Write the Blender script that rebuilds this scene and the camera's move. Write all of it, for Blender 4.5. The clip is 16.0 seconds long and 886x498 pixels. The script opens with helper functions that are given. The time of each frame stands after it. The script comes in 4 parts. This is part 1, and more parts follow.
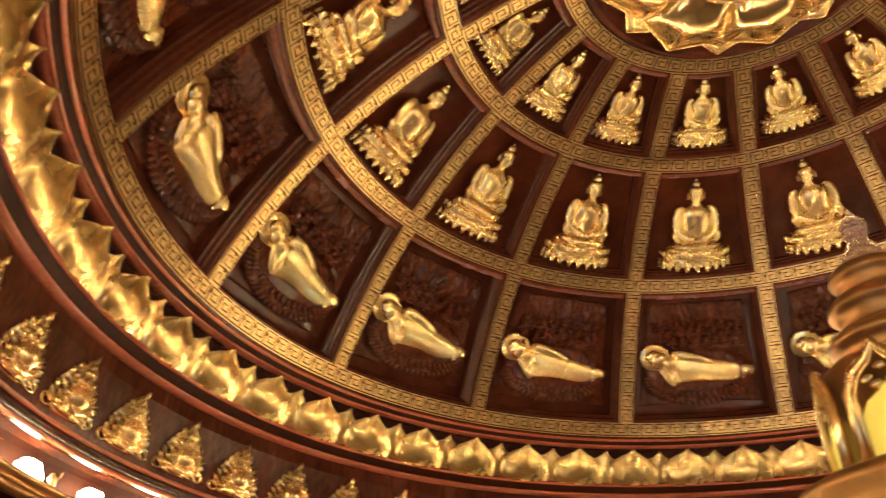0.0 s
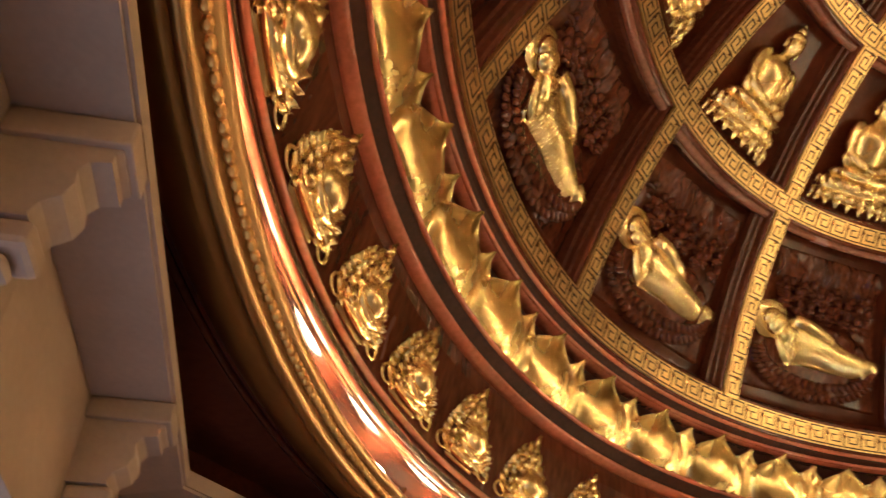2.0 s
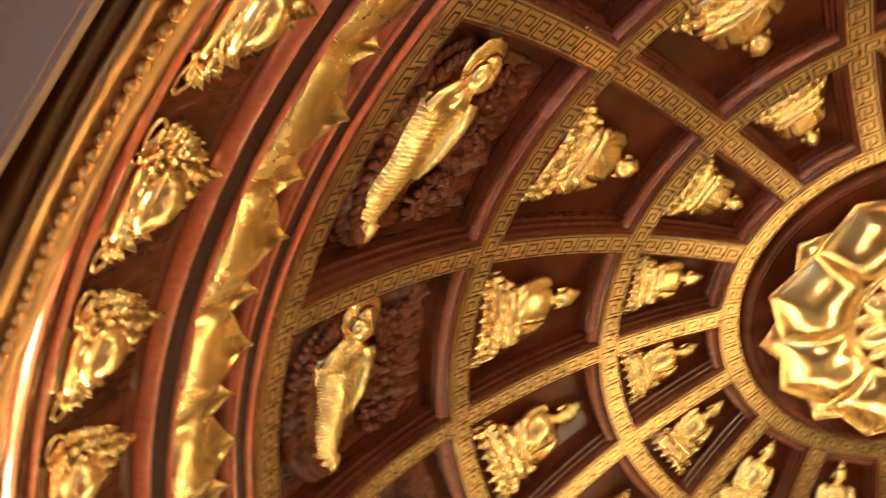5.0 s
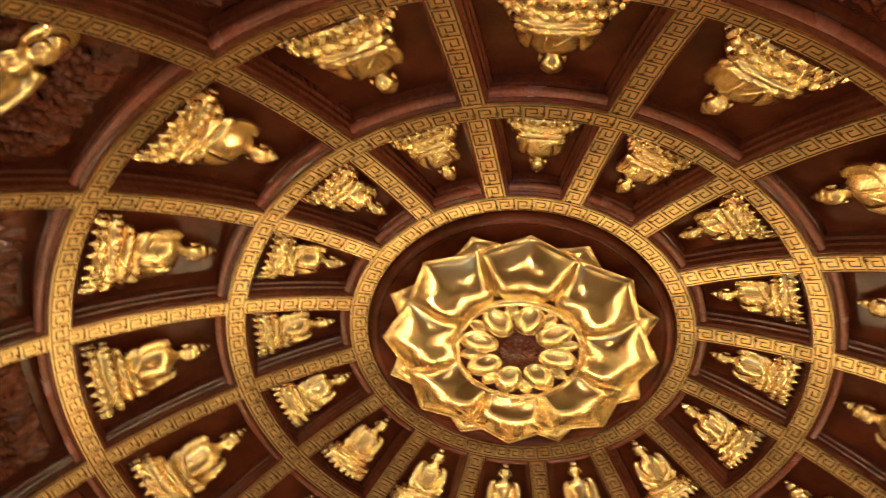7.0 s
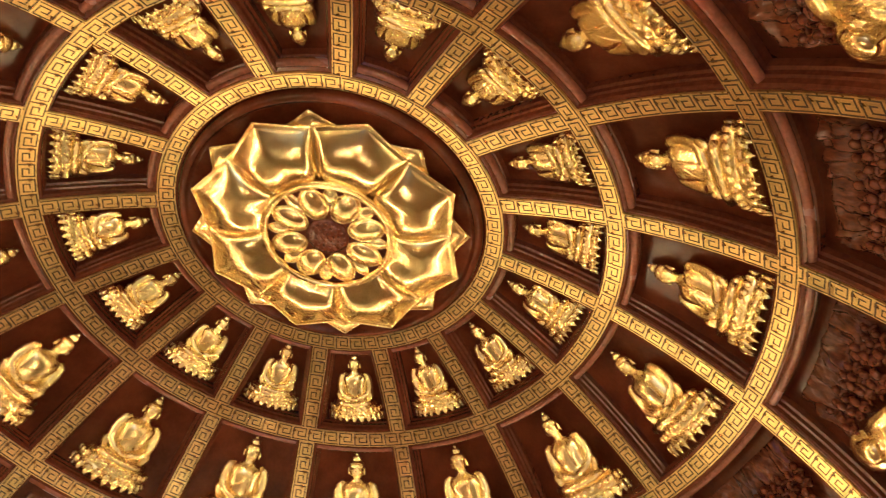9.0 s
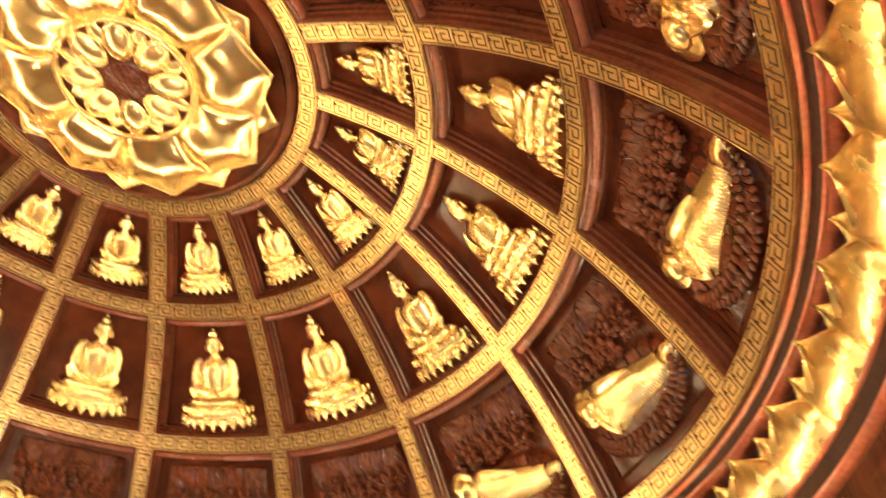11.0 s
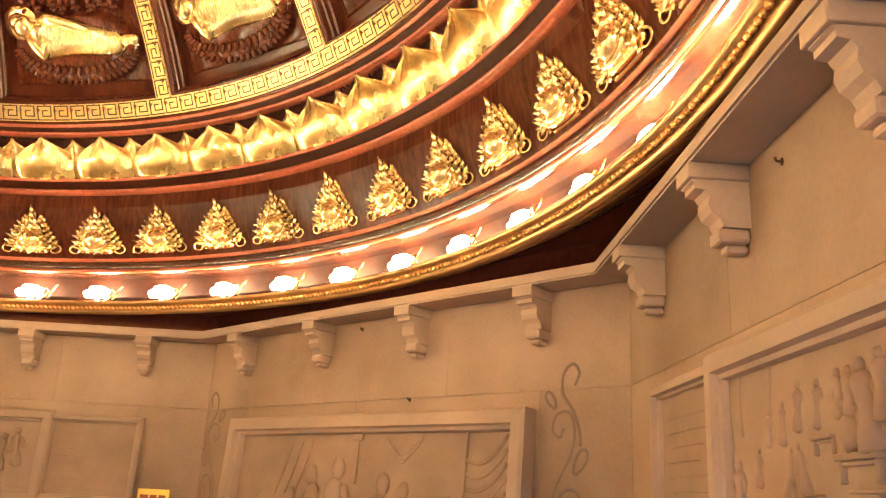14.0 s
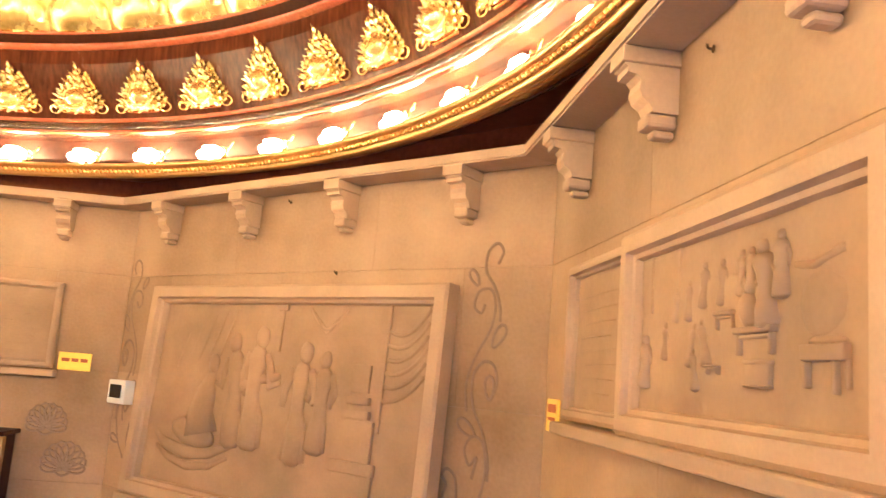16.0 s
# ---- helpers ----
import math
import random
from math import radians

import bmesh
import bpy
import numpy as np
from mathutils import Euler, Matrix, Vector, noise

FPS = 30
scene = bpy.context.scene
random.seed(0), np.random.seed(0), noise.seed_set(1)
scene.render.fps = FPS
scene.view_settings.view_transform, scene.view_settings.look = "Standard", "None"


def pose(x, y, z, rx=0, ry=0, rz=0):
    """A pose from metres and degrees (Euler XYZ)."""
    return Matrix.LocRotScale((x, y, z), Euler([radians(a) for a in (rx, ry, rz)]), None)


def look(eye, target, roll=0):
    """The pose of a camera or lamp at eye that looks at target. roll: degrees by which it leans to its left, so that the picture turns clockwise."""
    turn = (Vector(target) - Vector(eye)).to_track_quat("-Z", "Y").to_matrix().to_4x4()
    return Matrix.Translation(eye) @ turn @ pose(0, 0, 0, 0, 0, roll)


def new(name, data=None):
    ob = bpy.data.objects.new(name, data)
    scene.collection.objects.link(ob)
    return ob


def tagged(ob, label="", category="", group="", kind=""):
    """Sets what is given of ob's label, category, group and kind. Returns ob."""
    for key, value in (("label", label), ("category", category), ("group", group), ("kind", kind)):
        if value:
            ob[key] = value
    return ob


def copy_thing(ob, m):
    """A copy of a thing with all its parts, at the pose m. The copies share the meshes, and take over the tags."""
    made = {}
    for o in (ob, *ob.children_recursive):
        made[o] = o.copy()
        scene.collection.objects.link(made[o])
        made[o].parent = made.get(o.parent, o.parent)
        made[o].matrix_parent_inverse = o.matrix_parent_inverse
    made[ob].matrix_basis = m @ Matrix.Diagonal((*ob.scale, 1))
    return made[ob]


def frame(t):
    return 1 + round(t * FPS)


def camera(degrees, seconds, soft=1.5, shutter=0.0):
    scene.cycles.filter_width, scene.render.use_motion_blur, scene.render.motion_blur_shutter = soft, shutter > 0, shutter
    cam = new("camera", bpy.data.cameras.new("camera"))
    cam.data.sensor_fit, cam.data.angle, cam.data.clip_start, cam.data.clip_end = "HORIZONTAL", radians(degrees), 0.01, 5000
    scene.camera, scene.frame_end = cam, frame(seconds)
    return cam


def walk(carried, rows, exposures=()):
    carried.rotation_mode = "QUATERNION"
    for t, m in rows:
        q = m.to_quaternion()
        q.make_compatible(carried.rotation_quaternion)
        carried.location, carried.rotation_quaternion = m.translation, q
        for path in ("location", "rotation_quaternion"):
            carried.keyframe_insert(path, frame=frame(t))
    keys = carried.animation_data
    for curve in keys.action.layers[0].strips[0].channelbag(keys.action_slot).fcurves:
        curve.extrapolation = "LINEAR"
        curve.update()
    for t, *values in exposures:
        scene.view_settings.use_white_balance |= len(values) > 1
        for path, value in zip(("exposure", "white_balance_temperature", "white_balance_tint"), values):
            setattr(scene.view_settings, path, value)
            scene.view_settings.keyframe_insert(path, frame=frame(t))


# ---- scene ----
cam = camera(57.3, 16.0, soft=1.1, shutter=0.5)
PATH = [
    (0, (2.363, 2.959, 1.638), (2.149, 1.296, 2.727), -1.8),
    (0.5, (2.374, 2.96, 1.643), (2.4, 1.31, 2.773), -2.1),
    (1, (2.342, 2.937, 1.664), (2.737, 1.382, 2.858), -2.0),
    (1.5, (2.256, 2.939, 1.69), (2.939, 1.547, 2.954), -0.3),
    (2, (2.248, 2.941, 1.72), (3.11, 1.7, 3.031), 0.4),
    (2.5, (2.232, 2.955, 1.731), (3.153, 1.803, 3.082), 1.1),
    (3, (2.221, 2.995, 1.745), (3.087, 1.896, 3.175), 1.8),
    (3.2, (2.22, 3.003, 1.746), (3.056, 1.926, 3.209), 2.3),
    (5.3, (2.289, 2.986, 1.698), (2.381, 2.013, 3.443), 10.1),
    (5.5, (2.276, 2.991, 1.706), (2.267, 2.009, 3.448), 10.1),
    (6, (2.241, 3.013, 1.74), (2.037, 1.998, 3.451), 10.0),
    (6.5, (2.232, 3.016, 1.741), (1.882, 1.969, 3.409), 10.4),
    (7, (2.226, 3.005, 1.731), (1.708, 1.977, 3.366), 10.3),
    (7.5, (2.207, 2.992, 1.723), (1.546, 2.004, 3.332), 9.4),
    (8, (2.146, 2.965, 1.742), (1.357, 2.013, 3.315), 8.6),
    (8.2, (2.131, 2.966, 1.741), (1.298, 2.025, 3.297), 8.6),
    (10.3, (2.011, 2.996, 1.756), (0.882, 2.291, 3.249), 7.3),
    (10.5, (1.997, 3.011, 1.748), (0.83, 2.354, 3.233), 7.3),
    (11, (1.958, 3.04, 1.742), (0.667, 2.523, 3.179), 7.1),
    (11.5, (1.9, 3.075, 1.745), (0.456, 2.674, 3.069), 7.0),
    (12, (1.86, 3.096, 1.737), (0.281, 2.763, 2.918), 6.5),
    (12.5, (1.816, 3.085, 1.678), (0.122, 2.807, 2.705), 5.5),
    (13, (1.804, 3.113, 1.672), (-0.011, 2.916, 2.487), 4.0),
    (13.5, (1.807, 3.136, 1.669), (-0.082, 3.117, 2.326), 3.5),
    (14, (1.802, 3.141, 1.661), (-0.111, 3.187, 2.244), 3.1),
    (14.5, (1.797, 3.119, 1.657), (-0.124, 3.084, 2.213), 3.6),
    (15, (1.789, 3.125, 1.639), (-0.15, 3.099, 2.127), 4.7),
    (15.5, (1.801, 3.136, 1.624), (-0.157, 3.259, 2.011), 5.0),
    (16, (1.813, 3.145, 1.624), (-0.148, 3.384, 1.94), 4.5),
]
walk(cam, [(t, look(eye, target, roll)) for t, eye, target, roll in PATH],
     exposures=[(t, e, 4400, 15 if t < 4 else 10) for t, e in ((0.0, 1.46), (3.2, 1.4), (5.3, 2.0), (6.0, 1.85), (7.0, 1.55), (8.2, 1.5), (10.3, 2.7), (12.0, 2.55), (13.0, 2.25), (14.0, 2.92), (15.0, 3.4), (16.0, 3.58))])

# ---- world and light ----
EYE = 1.55                      # height of the first camera over the floor
CZ, RHO = 0.688 + EYE, 3.958    # centre height and radius of the dome's sphere
world = bpy.data.worlds.new("world")
scene.world = world
world.use_nodes = True
wn = world.node_tree.nodes
sky = wn.new("ShaderNodeTexSky")
sky.sky_type, sky.sun_disc = "NISHITA", False
sky.sun_elevation, sky.sun_rotation = radians(35), radians(200)
wn["Background"].inputs["Strength"].default_value = 0.15
world.node_tree.links.new(sky.outputs[0], wn["Background"].inputs["Color"])
sun = new("sun", bpy.data.lights.new("sun", "SUN"))
sun.data.energy, sun.data.angle, sun.data.color = 3.0, radians(0.5), (1.0, 0.95, 0.88)
sun.rotation_euler = (radians(55), 0, radians(200))
door_sky = new("door_sky", bpy.data.lights.new("door_sky", "AREA"))     # the daylight of the doorway
door_sky.data.shape, door_sky.data.size, door_sky.data.size_y = "RECTANGLE", 2.2, 2.1
door_sky.data.energy, door_sky.data.color = 1.9, (0.5, 0.66, 1.0)
door_sky.matrix_basis = pose(4.2 * math.cos(math.pi / 4), 4.2 * math.sin(math.pi / 4), 1.15, 90, 0, 135)
FLOOD = 52.0                    # strength of the floodlights' lenses
LAMP = 58.0                     # strength of the cove bulbs


# ---- materials ----
def material(name, color, rough=0.5, metal=0.0, vary=0.25, scale=4.0, bump=0.1, bscale=60.0,
             stretch=(1, 1, 1), coat=0.0, emit=0.0, second=None, fine=0.5, spec=0.4):
    m = bpy.data.materials.new(name)
    m.use_nodes = True
    nt, b = m.node_tree, m.node_tree.nodes["Principled BSDF"]
    tc = nt.nodes.new("ShaderNodeTexCoord")
    mp = nt.nodes.new("ShaderNodeMapping")
    mp.inputs["Scale"].default_value = stretch
    nt.links.new(tc.outputs["Object"], mp.inputs["Vector"])
    n1, n2 = nt.nodes.new("ShaderNodeTexNoise"), nt.nodes.new("ShaderNodeTexNoise")
    for n, s, det in ((n1, scale, 5.0), (n2, bscale, 3.0)):
        n.inputs["Scale"].default_value, n.inputs["Detail"].default_value = s, det
        nt.links.new(mp.outputs[0], n.inputs["Vector"])
    ramp = nt.nodes.new("ShaderNodeValToRGB")
    c2 = second or tuple(c * (1 - vary) for c in color)
    c1 = tuple(min(1.0, c * (1 + vary * 0.6)) for c in color)
    ramp.color_ramp.elements[0].position, ramp.color_ramp.elements[1].position = 0.3, 0.7
    ramp.color_ramp.elements[0].color, ramp.color_ramp.elements[1].color = (*c2, 1), (*c1, 1)
    mix = nt.nodes.new("ShaderNodeMix")
    mix.inputs["Factor"].default_value = 1 - fine
    nt.links.new(n2.outputs["Fac"], mix.inputs["A"])
    nt.links.new(n1.outputs["Fac"], mix.inputs["B"])
    nt.links.new(mix.outputs["Result"], ramp.inputs["Fac"])
    info = nt.nodes.new("ShaderNodeObjectInfo")
    hsv = nt.nodes.new("ShaderNodeHueSaturation")
    vr = nt.nodes.new("ShaderNodeMapRange")
    vr.inputs["To Min"].default_value, vr.inputs["To Max"].default_value = 0.9, 1.1
    nt.links.new(info.outputs["Random"], vr.inputs["Value"])
    nt.links.new(vr.outputs[0], hsv.inputs["Value"])
    nt.links.new(ramp.outputs[0], hsv.inputs["Color"])
    nt.links.new(hsv.outputs[0], b.inputs["Base Color"])
    rr = nt.nodes.new("ShaderNodeMapRange")
    rr.inputs["To Min"].default_value, rr.inputs["To Max"].default_value = max(0.02, rough - 0.1), min(1, rough + 0.1)
    nt.links.new(n1.outputs["Fac"], rr.inputs["Value"])
    nt.links.new(rr.outputs[0], b.inputs["Roughness"])
    b.inputs["Metallic"].default_value = metal
    b.inputs["Specular IOR Level"].default_value = 0.5 if metal else spec
    b.inputs["Coat Weight"].default_value, b.inputs["Coat Roughness"].default_value = coat, 0.15
    if bump:
        bp = nt.nodes.new("ShaderNodeBump")
        bp.inputs["Strength"].default_value, bp.inputs["Distance"].default_value = bump, 0.01
        nt.links.new(n2.outputs["Fac"], bp.inputs["Height"])
        nt.links.new(bp.outputs[0], b.inputs["Normal"])
    if emit:
        b.inputs["Emission Color"].default_value, b.inputs["Emission Strength"].default_value = (*color, 1), emit
    return m


WOOD = material("lacquered_wood", (0.085, 0.019, 0.0045), 0.2, 0, 0.6, 3.0, 0.05, 45, (1, 1, 0.25), spec=0.2, fine=0.15)
# upright colour streaks stand in for the cove lamps' glow on the frieze
FRIEZE = material("lamp_streaked_frieze_wood", (0.085, 0.02, 0.005), 0.24, 0, 0.6, 5.0, 0.05, 40, (1, 1, 0.12), coat=0.0, spec=0.12, second=(0.025, 0.006, 0.002))
WOOD_RED = material("red_wood_rib", (0.085, 0.021, 0.007), 0.22, 0, 0.45, 3.0, 0.06, 40, coat=0.05, spec=0.25)
# far brighter than TRIM: lamp light on these mouldings is put into the colour
LAMPLIT_WOOD = material("lamplit_red_wood", (0.35, 0.092, 0.032), 0.2, 0, 0.35, 3.0, 0.05, 40, coat=0.8, spec=0.5)
BEAD_DULL = material("pinkish_wood_bead", (0.15, 0.044, 0.02), 0.25, 0, 0.45, 3.0, 0.05, 40, (1, 1, 1), coat=0.3, spec=0.4)
WOOD_CARVED = material("carved_wood", (0.1, 0.023, 0.005), 0.15, 0, 0.6, 7.0, 0.3, 55, (1, 1, 0.4), coat=0.0, spec=0.32, second=(0.022, 0.005, 0.0015))
# near-black: the shade between the cove lamps is put into the colour
COVE = material("shaded_cove_wood", (0.022, 0.0055, 0.0016), 0.65, 0, 0.3, 3.0, 0.1, 30, spec=0.1)
WOOD_DARK = material("dark_soffit_wood", (0.12, 0.033, 0.011), 0.35, 0, 0.35, 2.0, 0.06, 30, spec=0.06)
GOLD = material("gilded_metal", (1.0, 0.77, 0.29), 0.25, 1, 0.12, 7.0, 0.12, 30, second=(0.86, 0.61, 0.17))
GOLD_STATUE = material("gilded_statue", (1.0, 0.77, 0.3), 0.22, 1, 0.15, 5.0, 0.07, 26, second=(0.9, 0.67, 0.22))
GOLD_BRIGHT = material("polished_gold", (1.0, 0.79, 0.32), 0.19, 1, 0.12, 5.0, 0.04, 9, second=(0.88, 0.64, 0.2))
GOLD_LEAF = material("gold_leaf_petals", (0.95, 0.7, 0.23), 0.26, 1, 0.25, 7.0, 0.2, 22, second=(0.68, 0.47, 0.11))
GOLD_BAND = material("gold_fret_plate", (0.68, 0.46, 0.135), 0.29, 1, 0.25, 12.0, 0.06, 90, second=(0.45, 0.3, 0.08))
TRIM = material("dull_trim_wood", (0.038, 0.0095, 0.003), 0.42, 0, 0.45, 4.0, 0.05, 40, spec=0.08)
GOLD_RIM = material("aged_gold_lip", (0.5, 0.3, 0.08), 0.4, 1, 0.08, 3.0, 0.02, 40)
GOLD_BEAD = material("yellow_gold_beads", (0.8, 0.45, 0.08), 0.42, 1, 0.2, 9.0, 0.1, 60)
LACQUER = material("glossy_lacquer_trim", (0.06, 0.016, 0.005), 0.14, 0, 0.45, 4.0, 0.04, 40, coat=1.0, spec=0.5)
GROOVE = material("dark_groove", (0.05, 0.023, 0.006), 0.6, 0.2, 0.2)
GOLD_DULL = material("dull_gold_rim", (0.36, 0.2, 0.045), 0.4, 1, 0.1, 4.0, 0.03, 40)
STONE = material("sandstone", (0.38, 0.255, 0.145), 0.75, 0, 0.2, 1.1, 0.04, 50, second=(0.18, 0.108, 0.05), fine=0.12)
STONE_TRIM = material("pale_stone", (0.39, 0.265, 0.155), 0.75, 0, 0.25, 2.0, 0.04, 80, fine=0.2)
STONE_RELIEF = material("carved_stone", (0.32, 0.21, 0.117), 0.85, 0, 0.3, 2.5, 0.02, 60, fine=0.12)
ETCH = material("etched_line", (0.22, 0.15, 0.1), 0.9, 0, 0.2)
MARBLE = material("floor_marble", (0.45, 0.35, 0.26), 0.25, 0, 0.25, 1.5, 0.02, 20)
YELLOW = material("yellow_sign", (0.85, 0.55, 0.02), 0.45, 0, 0.05, bump=0)
SIGN_RED = material("sign_print", (0.35, 0.09, 0.02), 0.6, 0, 0.05, bump=0)
WHITE = material("white_plastic", (0.72, 0.7, 0.66), 0.4, 0, 0.05, bump=0)
BLACK = material("smoked_window", (0.012, 0.012, 0.014), 0.15, 0, 0.05, bump=0)
BULB = material("glowing_bulb", (1.0, 0.6, 0.18), 0.4, 0, 0.0, bump=0, emit=LAMP)
LENS = material("glowing_lens", (1.0, 0.64, 0.26), 0.4, 0, 0.0, bump=0, emit=FLOOD)
NICHE = material("lit_yellow_niche", (0.8, 0.56, 0.025), 0.5, 0, 0.1, bump=0, emit=0.22)
CRYSTAL = bpy.data.materials.new("crystal")
CRYSTAL.use_nodes = True
cb = CRYSTAL.node_tree.nodes["Principled BSDF"]
# pinkish tint stands in for the pink light in the clear finial
cb.inputs["Base Color"].default_value = (0.95, 0.74, 0.64, 1)
cb.inputs["Roughness"].default_value, cb.inputs["IOR"].default_value = 0.12, 1.45
cb.inputs["Transmission Weight"].default_value = 0.85


# ---- helpers of this scene ----
def mesh_of(bm, name, mats, smooth=True):
    me = bpy.data.meshes.new(name)
    bm.normal_update()
    bm.to_mesh(me)
    bm.free()
    for m in mats if isinstance(mats, (list, tuple)) else [mats]:
        me.materials.append(m)
    if smooth:
        for p in me.polygons:
            p.use_smooth = True
    return me


def part(name, bm, mat, parent=None, label="", smooth=True, m=None):
    ob = new(name, bm if isinstance(bm, bpy.types.Mesh) else mesh_of(bm, name, mat, smooth))
    if parent:
        ob.parent = parent
    if m is not None:
        ob.matrix_basis = m
    return tagged(ob, label)


def empty(name, m=None):
    ob = new(name)
    ob.empty_display_size = 0.05
    if m is not None:
        ob.matrix_basis = m
    return ob


def ell(bm, c, r, rot=(0, 0, 0), u=12, v=8):
    m = Matrix.LocRotScale(c, Euler([radians(a) for a in rot]), Vector(r))
    bmesh.ops.create_uvsphere(bm, u_segments=u, v_segments=v, radius=1, matrix=m)


def box(bm, lo, hi, bevel=0.0):
    c, s = [(a + b) / 2 for a, b in zip(lo, hi)], [b - a for a, b in zip(lo, hi)]
    g = bmesh.ops.create_cube(bm, size=1, matrix=Matrix.LocRotScale(c, None, Vector(s)))
    if bevel:
        es = list({e for v in g["verts"] for e in v.link_edges})
        bmesh.ops.bevel(bm, geom=es, offset=bevel, segments=2, affect="EDGES", profile=0.5)


def tube(bm, pts, radii, seg=8):
    """A round tube along points, with a radius for each."""
    pts = [Vector(p) for p in pts]
    rings, side = [], None
    for i, p in enumerate(pts):
        d = (pts[min(i + 1, len(pts) - 1)] - pts[max(i - 1, 0)]).normalized()
        if side is None:
            side = d.orthogonal().normalized()
        side = (side - d * side.dot(d)).normalized()
        up = d.cross(side)
        r = radii[i] if isinstance(radii, (list, tuple)) else radii
        rings.append([bm.verts.new(p + (side * math.cos(a) + up * math.sin(a)) * r)
                      for a in (2 * math.pi * k / seg for k in range(seg))])
    for a, b in zip(rings, rings[1:]):
        for k in range(seg):
            bm.faces.new((a[k], a[(k + 1) % seg], b[(k + 1) % seg], b[k]))
    bm.faces.new(rings[0][::-1])
    bm.faces.new(rings[-1])


def lathe(bm, prof, seg=192, closed=False):
    """Turns a profile of (radius, height) round the z axis."""
    n = len(prof)
    rings = [[bm.verts.new((r * math.cos(a), r * math.sin(a), z)) for r, z in prof]
             for a in (2 * math.pi * k / seg for k in range(seg))]
    for k in range(seg):
        a, b = rings[k], rings[(k + 1) % seg]
        for i in range(n if closed else n - 1):
            j = (i + 1) % n
            bm.faces.new((a[i], b[i], b[j], a[j]))


def arc(c, r, a0, a1, n):
    return [(c[0] + r * math.cos(radians(a0 + (a1 - a0) * k / n)), c[1] + r * math.sin(radians(a0 + (a1 - a0) * k / n)))
            for k in range(n + 1)]


def sph(az, th, rho=RHO):
    a, t = radians(az), radians(th)
    return Vector((rho * math.sin(t) * math.cos(a), rho * math.sin(t) * math.sin(a), CZ + rho * math.cos(t)))


def on_dome(az, th, depth=0.0):
    """A pose on the dome: x to the right as seen from inside, y into the dome, z towards the apex."""
    a, t = radians(az), radians(th)
    n = Vector((math.sin(t) * math.cos(a), math.sin(t) * math.sin(a), math.cos(t)))
    up = -Vector((math.cos(t) * math.cos(a), math.cos(t) * math.sin(a), -math.sin(t)))
    right = n.cross(up)
    m = Matrix((right, n, up)).transposed().to_4x4()
    m.translation = sph(az, th, RHO + depth)
    return m


def on_ring(az, r, z, lean=0.0):
    """A pose on a ring wall: x to the right as seen from inside, y outwards, z up; lean tips the top inwards, in degrees."""
    a = radians(az)
    n = Vector((math.cos(a), math.sin(a), 0))
    m = Matrix((n.cross(Vector((0, 0, 1))), n, Vector((0, 0, 1)))).transposed().to_4x4()
    m.translation = (r * math.cos(a), r * math.sin(a), z)
    return m @ pose(0, 0, 0, lean, 0, 0)


TH = (16.59, 28.74, 44.11, 62.17)         # polar angles of the four fret rings
ZR = lambda z: z + EYE

# ---- the dome: shell, coffers, ribs ----
DEPTH = 0.14
bm = bmesh.new()
shell = [(0.02, CZ + RHO + 0.17)] + [((RHO + 0.17) * math.sin(radians(t)), CZ + (RHO + 0.17) * math.cos(radians(t))) for t in range(2, 66, 2)]
lathe(bm, shell + [(3.9, ZR(2.3)), (4.2, ZR(2.1)), (4.3, ZR(1.31)), (4.4, ZR(1.31)), (4.4, ZR(2.3)), (3.9, ZR(2.8)), (3.0, CZ + 3.4), (0.02, CZ + 4.5)], 96)
tagged(part("ceiling", bm, WOOD_DARK), "dark timber shell behind the coffered dome", "ceiling", kind="structure")


def coffer(az, t0, t1):
    bm = bmesh.new()
    n = 8
    g = []
    for j in range(n + 1):
        t = t0 + (t1 - t0) * j / n
        row = []
        for i in range(n + 1):
            a = -11.25 + 22.5 * i / n
            row.append(bm.verts.new(sph(a, t, RHO + DEPTH)))
        g.append(row)
    for j in range(n):
        for i in range(n):
            bm.faces.new((g[j][i], g[j][i + 1], g[j + 1][i + 1], g[j + 1][i]))
    top = bmesh.ops.extrude_face_region(bm, geom=bm.faces[:])
    for v in top["geom"]:
        if isinstance(v, bmesh.types.BMVert):
            v.co += (v.co - Vector((0, 0, CZ))).normalized() * 0.02
    bmesh.ops.recalc_face_normals(bm, faces=bm.faces)
    return mesh_of(bm, "coffer_panel", WOOD)


for k in range(3):
    me = coffer(0, TH[k], TH[k + 1])
    for i in range(16):
        ob = new("coffer_panel", me)
        ob.rotation_euler = (0, 0, radians(22.5 * i + 11.25))
        tagged(ob, "reddish-brown lacquered timber panel recessed between the ribs", "coffer panel", "dome coffers", "structure")

HALF = [(-0.112, DEPTH), (-0.112, 0.09), (-0.1, 0.078), (-0.1, 0.05), (-0.09, 0.04), (-0.086, 0.012), (-0.076, 0.0)]
SECTION = HALF + [(-s, d) for s, d in HALF[::-1]]


def rib_mesh():
    bm = bmesh.new()
    rings = []
    for k in range(41):
        t = TH[0] + (TH[3] - TH[0]) * k / 40
        rings.append([bm.verts.new(sph(0, t, RHO + d) + Vector((0, s, 0))) for s, d in SECTION])
    for a, b in zip(rings, rings[1:]):
        for i in range(len(SECTION) - 1):
            bm.faces.new((a[i], b[i], b[i + 1], a[i + 1]))
    bmesh.ops.recalc_face_normals(bm, faces=bm.faces)
    return mesh_of(bm, "rib_beam", WOOD_RED, False)


